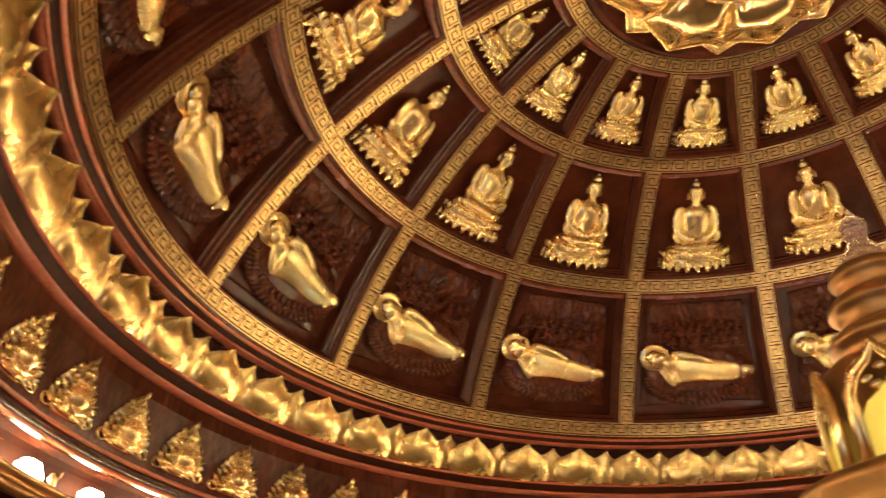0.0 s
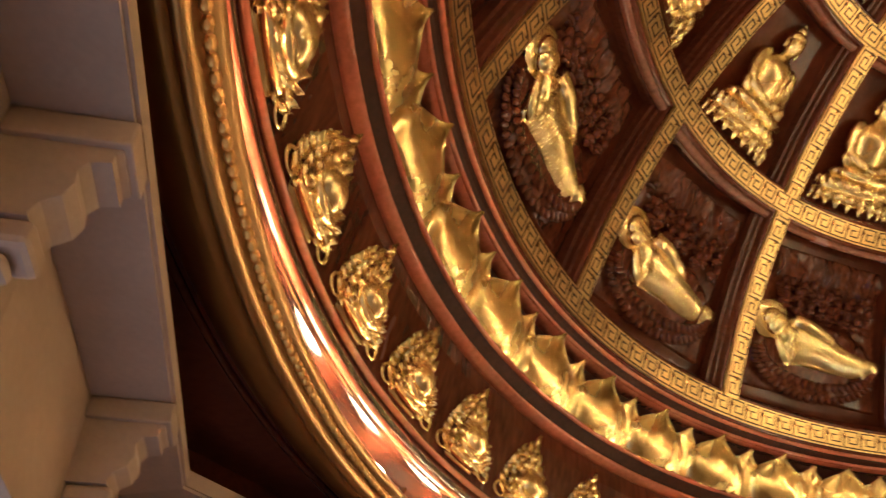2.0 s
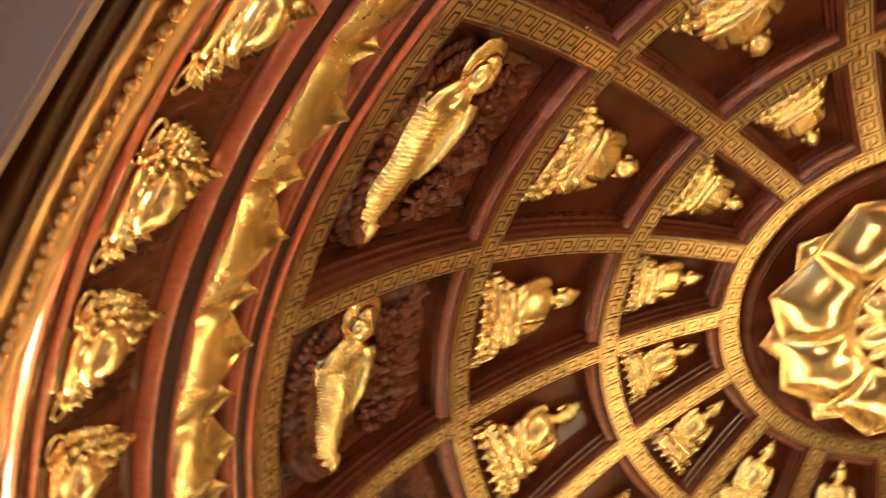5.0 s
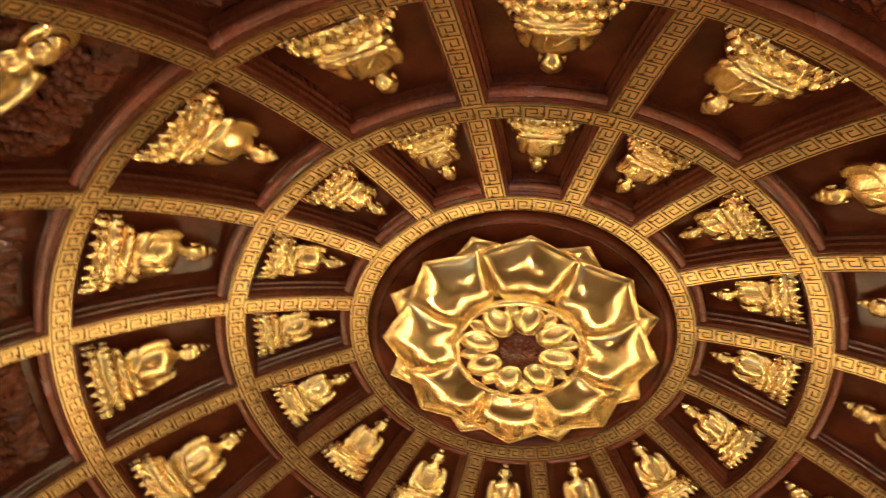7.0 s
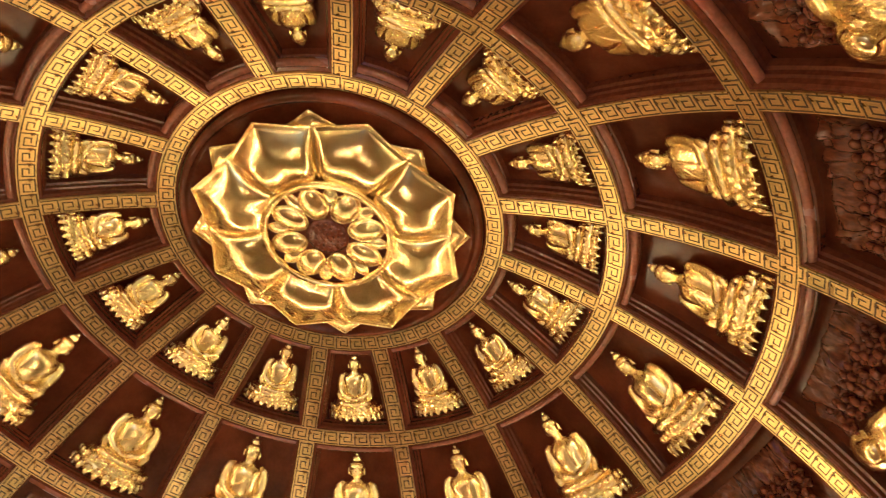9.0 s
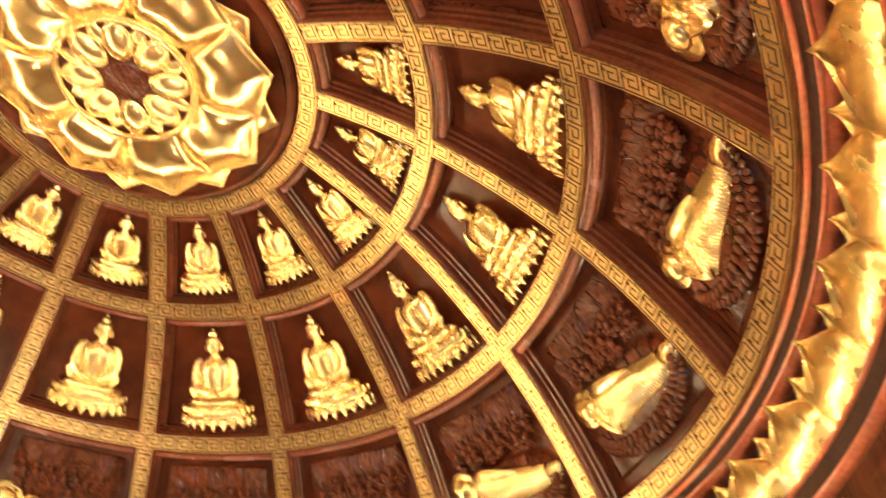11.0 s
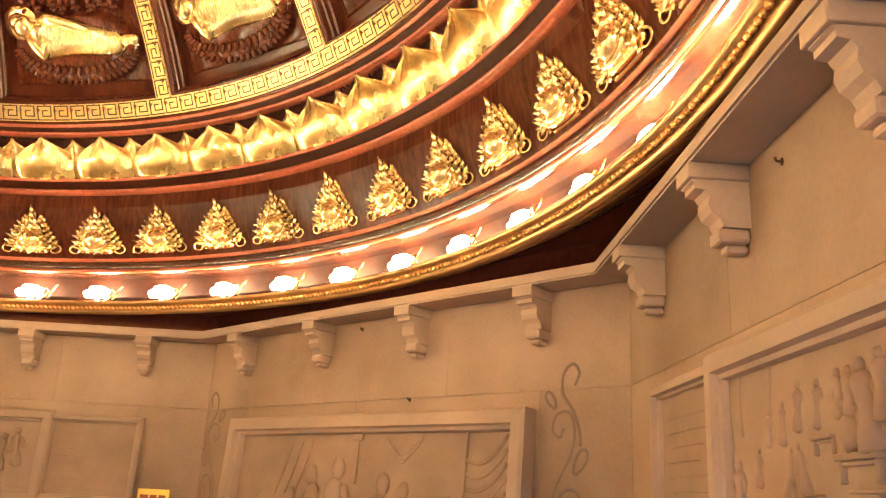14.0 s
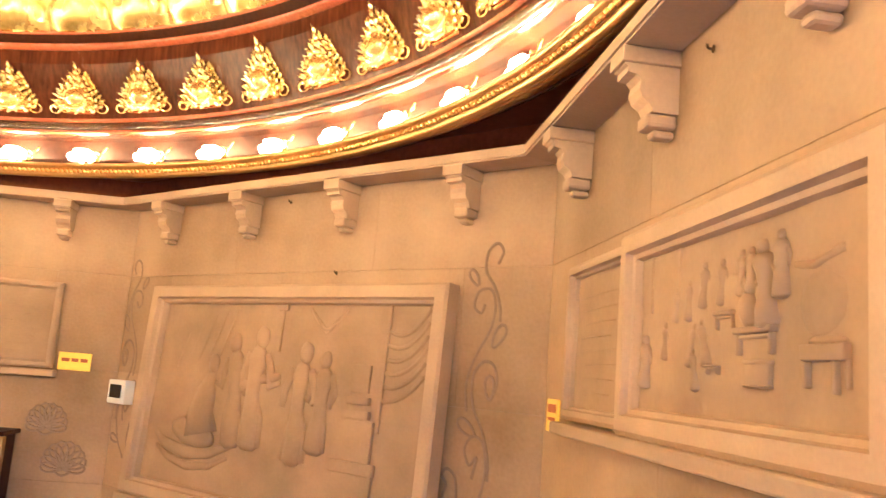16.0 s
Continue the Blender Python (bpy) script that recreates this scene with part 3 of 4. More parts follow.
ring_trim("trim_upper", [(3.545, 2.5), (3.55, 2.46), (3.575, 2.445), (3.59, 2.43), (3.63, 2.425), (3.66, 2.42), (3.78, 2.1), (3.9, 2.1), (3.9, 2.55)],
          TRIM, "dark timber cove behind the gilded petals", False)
ring_trim("trim_upper_bead", bead(3.55, 2.46, 0.013), LAMPLIT_WOOD, "rounded red-brown timber bead over the petals")
ring_trim("trim_petal_bead", bead(3.6, 2.425, 0.012), LAMPLIT_WOOD, "rounded red-brown timber bead behind petal tips")
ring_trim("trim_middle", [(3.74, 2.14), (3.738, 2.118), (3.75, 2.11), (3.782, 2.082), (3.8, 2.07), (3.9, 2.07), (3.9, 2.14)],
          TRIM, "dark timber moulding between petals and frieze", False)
ring_trim("trim_middle_bead", bead(3.735, 2.125, 0.012), LAMPLIT_WOOD, "rounded red-brown bead under the petals")
# down-facing fillets in the brighter wood, the lamps' light painted on
ring_trim("trim_frieze_soffit", [(3.85, 2.03), (3.8, 2.04), (3.782, 2.05), (3.776, 2.06), (3.778, 2.07), (3.79, 2.076), (3.85, 2.074)], LAMPLIT_WOOD, "red-brown fillet over the frieze, lamp light painted into its colour")
ring_trim("trim_petal_soffit", [(3.668, 2.404), (3.615, 2.414), (3.6, 2.42), (3.594, 2.428), (3.6, 2.437), (3.668, 2.432)], LAMPLIT_WOOD, "red-brown fillet behind the petal tips, lamp light painted into its colour")
ring_trim("frieze", [(3.825, 2.05), (3.835, 1.95), (3.95, 1.58), (4.1, 1.58), (4.1, 2.05)], FRIEZE, "lacquered red-brown timber frieze behind gilded ornaments", False)
ring_trim("trim_lower", [(3.935, 1.59)] + arc((3.985, 1.548), 0.048, 150, 270, 8) + [(4.18, 1.5), (4.18, 1.6)], LACQUER, "rounded glossy dark timber moulding under the frieze")
ring_trim("trim_lower_bead", bead(3.932, 1.59, 0.014), LAMPLIT_WOOD, "rounded red-brown bead under the frieze")
ring_trim("trim_cove_bead", bead(3.95, 1.515, 0.013), LAMPLIT_WOOD, "rounded red-brown bead over the light cove")
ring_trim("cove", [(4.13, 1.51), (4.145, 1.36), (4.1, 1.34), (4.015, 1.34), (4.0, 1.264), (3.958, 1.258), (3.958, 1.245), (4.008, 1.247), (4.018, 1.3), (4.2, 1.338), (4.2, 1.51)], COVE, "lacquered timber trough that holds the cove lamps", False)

# gilded rim
rim = empty("gilded_rim")
tagged(rim, "gilded cornice rim with a beaded lip under the dome", "cornice")
bm = bmesh.new()
lathe(bm, [(r, ZR(z)) for r, z in ((3.95, 1.285), (3.905, 1.288), (3.89, 1.284), (3.885, 1.272), (3.896, 1.257), (3.903, 1.254), (3.926, 1.222), (3.925, 1.212), (3.943, 1.2), (3.955, 1.204), (3.955, 1.25))], 192, True)
bmesh.ops.recalc_face_normals(bm, faces=bm.faces)
part("lip", bm, GOLD_RIM, rim)
bm = bmesh.new()
lathe(bm, [(r, ZR(z)) for r, z in ((3.957, 1.206), (3.985, 1.21), (4.02, 1.221), (4.05, 1.24), (4.075, 1.262), (4.09, 1.286), (3.957, 1.25))], 192, True)
bmesh.ops.recalc_face_normals(bm, faces=bm.faces)
part("outer_band", bm, GOLD_DULL, rim, "dull gold outer band")
bm = bmesh.new()
ell(bm, (0, 0, 0), (0.0168, 0.012, 0.012), (0, 30, 0), 8, 6)
tube(bm, [(-0.013, 0.014, -0.001), (0, 0.017, -0.004), (0.013, 0.014, -0.001)], 0.003, 5)
bead_me = mesh_of(bm, "bead", GOLD_BEAD)
for k in range(288):
    part("bead", bead_me, None, rim, m=on_ring(60 + 0.5 * k, 3.907, ZR(1.236)))
verts, faces = [], []
base_v = [v.co.copy() for v in bead_me.vertices]
base_f = [tuple(p.vertices) for p in bead_me.polygons]
for k in range(288, 720):
    m = on_ring(60 + 0.5 * k, 3.907, ZR(1.236))
    o = len(verts)
    verts += [tuple(m @ v) for v in base_v]
    faces += [tuple(i + o for i in f) for f in base_f]
me = bpy.data.meshes.new("beads")
me.from_pydata(verts, [], faces)
me.materials.append(GOLD_BEAD)
ob = part("bead_row", me, None, rim)
tagged(ob, kind="stuff")


# ---- petals, frieze ornaments, cove lamps ----
NP = 49


def warp(k, start, swing=2.2):
    """The azimuth of the k-th of 49 unevenly set pieces."""
    a = start + 360 / NP * k
    return a - swing * math.sin(radians(a - 140))


def petal(half, height, bulge, curl):
    """An upright lotus petal with an ogee point: x across, y outwards, z up."""
    bm = bmesh.new()
    nv, ns = 16, 14
    g = []
    for i in range(nv + 1):
        v = i / nv
        if v < 0.45:
            w = half * (0.9 + 0.1 * math.sin(v / 0.45 * math.pi / 2))
        else:
            q = (v - 0.45) / 0.55
            w = half * (0.5 + 0.5 * math.cos(q * math.pi)) ** 0.85 * (1 - 0.12 * q) + 0.003
        row = []
        for j in range(ns + 1):
            s = -1 + 2 * j / ns
            q = max(0.0, (v - 0.55) / 0.45)
            y = -bulge * (1 - abs(s) ** 5) * math.sin(math.pi * min(1.0, 0.16 + v * 0.95)) ** 0.8 - curl * q * q
            y -= 0.034 * max(0.0, 1 - abs(s) / 0.15) * min(1.0, max(0.0, v - 0.4) * 3) * (1 - 0.5 * q) + 0.018 * math.exp(-((abs(s) - 0.9) / 0.09) ** 2) * min(1, v * 4)
            row.append(bm.verts.new((s * w, y, v * height)))
        g.append(row)
    for i in range(nv):
        for j in range(ns):
            bm.faces.new((g[i][j], g[i][j + 1], g[i + 1][j + 1], g[i + 1][j]))
    edges = [[r[0].co.copy() for r in g], [r[-1].co.copy() for r in g]]
    top = bmesh.ops.extrude_face_region(bm, geom=bm.faces[:])
    for v in top["geom"]:
        if isinstance(v, bmesh.types.BMVert):
            v.co.y += 0.012
    bmesh.ops.recalc_face_normals(bm, faces=bm.faces)
    for e in edges:
        tube(bm, e, [0.007] * (nv - 2) + [0.006, 0.005, 0.003], 6)
    return bm


pet_me = mesh_of(petal(0.23, 0.305, 0.05, 0.045), "lotus_petal", GOLD_LEAF)
pet2_me = mesh_of(petal(0.175, 0.3, 0.03, 0.045), "lotus_petal", GOLD_LEAF)
P0, O0 = 138.3, 138.6
for k in range(NP):
    ob = new("lotus_petal", pet_me)
    ob.matrix_basis = on_ring(warp(k, P0), 3.745, ZR(2.135), 24)
    tagged(ob, "broad gilded lotus petal with an ogee point", "lotus petal", "broad petals round the dome")
    ob = new("lotus_petal", pet2_me)
    ob.matrix_basis = on_ring(warp(k + 0.5, P0), 3.775, ZR(2.13), 25)
    tagged(ob, "narrow gilded lotus petal between two broad ones", "lotus petal", "narrow petals round the dome")


def leaf(bm, base, tip, w, d):
    """A pointed leaf from base to tip, w half wide and d deep."""
    b, t = Vector(base), Vector(tip)
    v = t - b
    side = Vector((v.z, 0, -v.x)).normalized() * w
    out = Vector((0, -d, 0))
    ring = []
    for u, q in ((0.0, 0.45), (0.3, 1.0), (0.62, 0.72)):
        c = b + v * u
        ring.append([bm.verts.new(p) for p in (c + side * q, c + out * q, c - side * q, c - out * 0.3)])
    end = bm.verts.new(t + out * 0.6)
    for a, c in zip(ring, ring[1:]):
        for k in range(4):
            bm.faces.new((a[k], a[(k + 1) % 4], c[(k + 1) % 4], c[k]))
    for k in range(4):
        bm.faces.new((ring[-1][k], ring[-1][(k + 1) % 4], end))


def ornament():
    body = bmesh.new()
    rnd = random.Random(5)
    half = lambda z: 0.15 * max(0.03, 1 - (z - 0.07) / 0.3) ** 0.85 if z > 0.07 else 0.15 * (0.7 + 0.3 * z / 0.07)
    zs = [0.012 + 0.345 * k / 12 for k in range(13)]
    tube(body, [(0, 0, z) for z in zs], [half(z) * 0.9 for z in zs], 16)
    for v in body.verts:
        v.co.y = 0.012 + v.co.y * 0.24
    for reach, y, n, l in ((0.9, -0.004, 17, 0.06), (0.72, -0.022, 13, 0.052), (0.52, -0.034, 9, 0.044)):
        for k in range(n):
            u = -1 + 2 * k / (n - 1)
            z = 0.05 + 0.27 * (1 - abs(u) ** 1.25) * (0.62 + 0.38 * reach)
            x = math.copysign(half(z) * reach, u) if u else 0.0
            lean = math.copysign(min(1.0, abs(u) * 1.25), u)
            q = l * rnd.uniform(0.85, 1.15) * (1.2 if abs(u) < 0.12 else 1.0)
            leaf(body, (x * 0.86, y, z), (x + q * 0.62 * lean, y - 0.02, z + q * (1.0 - 0.35 * abs(lean))), 0.024, 0.02)
    for x, z, w in ((0, 0.205, 0.034), (-0.038, 0.2, 0.026), (0.038, 0.2, 0.026), (0, 0.25, 0.03), (-0.022, 0.25, 0.022), (0.022, 0.25, 0.022), (0, 0.3, 0.024), (0, 0.345, 0.018)):
        leaf(body, (x, -0.04, z), (x * 1.15, -0.056, z + 0.075), w, 0.024)
    ell(body, (0, -0.02, 0.045), (0.1, 0.035, 0.028), (0, 0, 0), 12, 8)
    for k in range(5):
        x = -0.09 + 0.045 * k
        leaf(body, (x * 0.85, -0.035, 0.075), (x * 1.15, -0.045, 0.004 + 0.012 * abs(k - 2) / 2), 0.026, 0.022)
    bmesh.ops.recalc_face_normals(body, faces=body.faces)
    boss = bmesh.new()
    ell(boss, (0, -0.054, 0.14), (0.06, 0.044, 0.068), (0, 0, 0), 20, 14)
    tube(boss, [(0.066 * math.cos(a), -0.058, 0.14 + 0.074 * math.sin(a)) for a in (2 * math.pi * k / 24 for k in range(25))], 0.008, 6)
    tube(boss, [(0.075 * math.cos(a), -0.056, 0.125 + 0.07 * math.sin(a)) for a in (math.pi * (1 + k / 12) for k in range(13))], [0.006 + 0.014 * math.sin(math.pi * k / 12) for k in range(13)], 8)
    ell(boss, (0, -0.045, 0.075), (0.062, 0.034, 0.017), (0, 0, 0), 12, 8)
    ell(boss, (0, -0.045, 0.205), (0.03, 0.025, 0.03), (0, 0, 0), 10, 8)
    scroll = bmesh.new()
    pts = []
    for k in range(22):
        a = radians(215 - 430 * k / 21)
        r = 0.05 - 0.026 * k / 21
        pts.append((0.135 + r * math.cos(a), -0.015, 0.05 + r * math.sin(a)))
    tube(scroll, pts, [0.008 - 0.003 * k / 21 for k in range(22)], 6)
    return body, boss, scroll


b_, s_, c_ = ornament()
orn = empty("frieze_ornament")
tagged(orn, "gilded flame-shaped frieze ornament with a smooth boss", "frieze ornament", "ornaments round the frieze")
part("flame_leaves", b_, GOLD, orn)
part("boss", s_, GOLD, orn, "polished oval boss")
sc = part("scroll", c_, GOLD, orn)
part("scroll", sc.data, None, orn, m=Matrix.Diagonal((-1, 1, 1, 1)))


def orn_pose(k):
    return on_ring(warp(k, O0, 0.1), 3.935, ZR(1.625), 15) @ Matrix.Diagonal((1.12, 1.0, 0.92, 1))


orn.matrix_basis = orn_pose(0)
for k in range(1, NP):
    copy_thing(orn, orn_pose(k))

lamp = empty("cove_lamp")
tagged(lamp, "glowing warm bulb in a gilded holder in the cove", "lamp", "cove lamps")
bm = bmesh.new()
tube(bm, [(-0.1, 0, 0.085), (-0.095, 0, 0.085), (0.07, 0, 0.085), (0.075, 0, 0.085)], [0.012, 0.02, 0.02, 0.012], 10)
box(bm, (-0.07, -0.03, 0.09), (0.04, 0.03, 0.15), 0.02)
ell(bm, (0.05, 0.01, 0.105), (0.035, 0.026, 0.03), (0, 20, 0), 10, 8)
ell(bm, (-0.09, 0.0, 0.1), (0.03, 0.022, 0.022), (0, 0, 0), 10, 8)
part("bulb", bm, BULB, lamp, "glowing warm white bulb")
bm = bmesh.new()
tube(bm, [(0, 0, -0.012), (0, 0, 0.0), (0, 0, 0.07)], [0.03, 0.022, 0.018], 10)
part("holder", bm, GOLD, lamp)
bm = bmesh.new()
pts = []
for k in range(14):
    a = radians(-80 + 300 * k / 13)
    pts.append((0.125 + 0.03 * math.cos(a) * (1 - k / 26), -0.03, 0.085 + 0.035 * math.sin(a)))
tube(bm, pts, 0.007, 6)
tube(bm, [(0.02, -0.02, 0.0), (0.08, -0.03, 0.04), (0.12, -0.03, 0.06), (0.2, -0.03, 0.15)], 0.008, 6)
part("scroll_bracket", bm, GOLD, lamp, "small curled gold bracket")
lamp.matrix_basis = on_ring(warp(0, O0, 0.1), 4.02, ZR(1.27))
for k in range(1, NP):
    copy_thing(lamp, on_ring(warp(k, O0, 0.1), 4.02, ZR(1.27)))

# ---- octagonal stone room ----
FACES = [0, 45, 90, 135, 180, 225, 270, 315]
WALL = {0: 4.12, 45: 4.145, 90: 4.07, 135: 4.07, 180: 4.07, 225: 4.07, 270: 4.07, 315: 4.1}
LEDGE = {0: 3.94, 45: 3.967, 90: 3.89, 135: 3.89, 180: 3.89, 225: 3.89, 270: 3.89, 315: 3.92}


def corner(a, b, ap):
    na, nb = [Vector((math.cos(radians(x)), math.sin(radians(x)))) for x in (a, b)]
    det = na.x * nb.y - na.y * nb.x
    return Vector(((ap[a] * nb.y - ap[b] * na.y) / det, (na.x * ap[b] - nb.x * ap[a]) / det))


def corners(ap):
    return [corner(FACES[i - 1], FACES[i], ap) for i in range(8)]      # corner i starts face i


WC, LC = corners(WALL), corners(LEDGE)
TOP = ZR(1.285)
bm = bmesh.new()
box(bm, (-9, -9, -0.2), (9, 9, 0))
tagged(part("floor", bm, MARBLE), "polished tan marble floor of the shrine room", "floor", kind="structure")

# soffit: an octagon with the round opening of the dome
bm = bmesh.new()
outer, inner = [], []
for k in range(192):
    a = 360 * k / 192
    n = Vector((math.cos(radians(a)), math.sin(radians(a))))
    best = min((WALL[f] + 0.38) / max(1e-6, n.x * math.cos(radians(f)) + n.y * math.sin(radians(f))) for f in FACES
               if n.x * math.cos(radians(f)) + n.y * math.sin(radians(f)) > 0.2)
    outer.append([bm.verts.new((n.x * best, n.y * best, TOP + h)) for h in (0, 0.05)])
    inner.append([bm.verts.new((n.x * 4.02, n.y * 4.02, TOP + h)) for h in (0, 0.05)])
for k in range(192):
    j = (k + 1) % 192
    bm.faces.new((outer[k][0], outer[j][0], inner[j][0], inner[k][0]))
    bm.faces.new((outer[k][1], inner[k][1], inner[j][1], outer[j][1]))
    bm.faces.new((inner[k][0], inner[j][0], inner[j][1], inner[k][1]))
bmesh.ops.recalc_face_normals(bm, faces=bm.faces)
tagged(part("soffit", bm, WOOD_DARK, smooth=False), "dark timber soffit between round cornice and stone walls", "soffit", kind="structure")
ring_trim("soffit_bead", [(4.1, 1.288), (4.103, 1.272), (4.118, 1.27), (4.122, 1.288)], WOOD_RED, "thin red-brown bead round the soffit")


def face_pose(f, ap):
    """x along the wall to the right as seen from inside, y outwards, z up."""
    return on_ring(f, ap, 0)


COURSES = [0.0, 0.75, ZR(-0.05), ZR(0.61), TOP + 0.02]
WIDTHS = {0: (-1.68, -0.85, 0.0, 0.85, 1.68), 1: (-1.68, -0.42, 0.42, 1.68), 2: (-1.68, -1.2, -0.1, 1.2, 1.68), 3: (-1.68, -0.55, 0.6, 1.68)}
NAMES = {0: "wall_east", 45: "wall_northeast", 90: "wall_north", 135: "wall_northwest", 180: "wall_west", 225: "wall_southwest", 270: "wall_south", 315: "wall_southeast"}
DOOR_HALF, DOOR_TOP = 1.15, ZR(0.74)
for i, f in enumerate(FACES):
    m = face_pose(f, WALL[f])
    inv = m.inverted()
    x0 = (inv @ Vector((*WC[(i + 1) % 8], 0))).x
    x1 = (inv @ Vector((*WC[i], 0))).x
    wall = bmesh.new()
    back = 0.03
    if f == 45:
        box(wall, (x0 - 0.15, back, 0), (-DOOR_HALF, 0.4, TOP + 0.03))
        box(wall, (DOOR_HALF, back, 0), (x1 + 0.15, 0.4, TOP + 0.03))
        box(wall, (-DOOR_HALF, back, DOOR_TOP), (DOOR_HALF, 0.4, TOP + 0.03))
    else:
        box(wall, (x0 - 0.15, back, 0), (x1 + 0.15, 0.4, TOP + 0.03))
    w = part(NAMES[f], wall, STONE, m=m, smooth=False)
    tagged(w, "warm beige stone wall of large close-jointed blocks" + (" with a tall doorway" if f == 45 else ""), "wall", kind="structure")
    for c in range(4):
        xs = WIDTHS[c]
        for a, b in zip(xs, xs[1:]):
            a, b = (x0 if a == -1.68 else a), (x1 if b == 1.68 else b)
            spans = [(a, b, COURSES[c], COURSES[c + 1])]
            if f == 45:
                spans = []
                for lo, hi in ((a, min(b, -DOOR_HALF)), (max(a, DOOR_HALF), b)):
                    if hi - lo > 0.02:
                        spans.append((lo, hi, COURSES[c], COURSES[c + 1]))
                lo, hi = max(a, -DOOR_HALF), min(b, DOOR_HALF)
                if hi - lo > 0.02 and COURSES[c + 1] > DOOR_TOP:
                    spans.append((lo, hi, max(COURSES[c], DOOR_TOP), COURSES[c + 1]))
            for lo, hi, z0, z1 in spans:
                bm = bmesh.new()
                box(bm, (lo + 0.0006, 0.0, z0 + 0.0006), (hi - 0.0006, back + 0.005, z1 - 0.0006), 0.0015)
                part("stone_block", bm, STONE, w, smooth=False)

    # added dark board: hides the pale stone and darkens the gap between ledge and soffit
    bm = bmesh.new()
    box(bm, (x0 + 0.002, -0.012, ZR(1.136)), (x1 - 0.002, 0.002, TOP - 0.001))
    tagged(part("fascia", bm, WOOD_DARK, m=m, smooth=False), "added dark board that darkens the gap between stone ledge and soffit", "fascia", "boards over the ledges", "structure")

    # ledge
    lm = face_pose(f, LEDGE[f])
    linv = lm.inverted()
    l0 = (linv @ Vector((*LC[(i + 1) % 8], 0))).x
    l1 = (linv @ Vector((*LC[i], 0))).x
    dpt = WALL[f] - LEDGE[f]
    k0, k1 = x0, x1
    bm = bmesh.new()
    za, zb = ZR(1.08), ZR(1.135)
    vs = []
    for z in (za, zb):
        vs.append([bm.verts.new(p) for p in ((l0, 0, z), (l1, 0, z), (k1, dpt, z), (k0, dpt, z))])
    bm.faces.new(vs[0]), bm.faces.new(vs[1][::-1])
    for a in range(4):
        bm.faces.new((vs[0][a], vs[0][(a + 1) % 4], vs[1][(a + 1) % 4], vs[1][a]))
    bmesh.ops.recalc_face_normals(bm, faces=bm.faces)
    bmesh.ops.bevel(bm, geom=[e for e in bm.edges if all(abs(v.co.y) < 1e-6 for v in e.verts) and abs(e.verts[0].co.z - e.verts[1].co.z) < 1e-6],
                    offset=0.008, segments=2, affect="EDGES")
    tagged(part("stone_ledge", bm, STONE_TRIM, m=lm, smooth=False), "pale stone ledge carried by scrolled brackets", "ledge", "ledges round the room", "structure")


def bracket_bms():
    out = bmesh.new()
    w = 0.046
    prof = [(0.18, 0.0), (0.012, 0.0), (0.012, -0.055), (0.022, -0.06), (0.022, -0.078), (0.05, -0.082), (0.062, -0.1), (0.058, -0.125),
            (0.068, -0.15), (0.09, -0.165), (0.1, -0.185), (0.098, -0.192), (0.18, -0.192)]
    a = [out.verts.new((-w, y, z)) for y, z in prof]
    b = [out.verts.new((w, y, z)) for y, z in prof]
    out.faces.new(a), out.faces.new(b[::-1])
    for i in range(len(prof)):
        j = (i + 1) % len(prof)
        out.faces.new((a[i], b[i], b[j], a[j]))
    bmesh.ops.recalc_face_normals(out, faces=out.faces)
    top = bmesh.new()
    box(top, (-w - 0.012, 0.0, -0.05), (w + 0.012, 0.18, 0.0), 0.004)
    foot = bmesh.new()
    box(foot, (-w + 0.004, 0.085, -0.235), (w - 0.004, 0.18, -0.192), 0.012)
    box(foot, (-w + 0.02, 0.11, -0.262), (w - 0.02, 0.18, -0.236), 0.012)
    return top, out, foot


t_, o_, f_ = bracket_bms()
br = empty("stone_bracket")
tagged(br, "scrolled beige stone bracket under the ledge", "bracket", "stone brackets")
part("cap_block", t_, STONE_TRIM, br, smooth=False)
part("scroll_body", o_, STONE_TRIM, br, smooth=False)
part("foot", f_, STONE_TRIM, br, smooth=False)
first = True
for f in FACES:
    if f in (225, 270):
        continue
    for x in (-1.215, -0.405, 0.405, 1.215):
        m = face_pose(f, WALL[f] - 0.18) @ Matrix.Translation((x, 0, ZR(1.079)))
        if first:
            br.matrix_basis, first = m, False
        else:
            copy_thing(br, m)


# ---- carved wall panels ----
def frame_bm(x0, x1, z0, z1, wid, dep):
    """A mitred picture-frame moulding round an opening, standing dep proud of the wall."""
    bm = bmesh.new()
    prof = [(0, 0), (0, -dep), (0.015, -dep - 0.012), (wid * 0.7, -dep - 0.012), (wid * 0.78, -dep * 0.8), (wid * 0.94, -dep * 0.7), (wid, -dep * 0.3), (wid, 0)]
    loops = []
    for q, y in prof:
        loops.append([bm.verts.new((x, y, z)) for x, z in ((x0 + q, z0 + q), (x1 - q, z0 + q), (x1 - q, z1 - q), (x0 + q, z1 - q))])
    for a, b in zip(loops, loops[1:]):
        for i in range(4):
            bm.faces.new((a[i], a[(i + 1) % 4], b[(i + 1) % 4], b[i]))
    bmesh.ops.recalc_face_normals(bm, faces=bm.faces)
    return bm


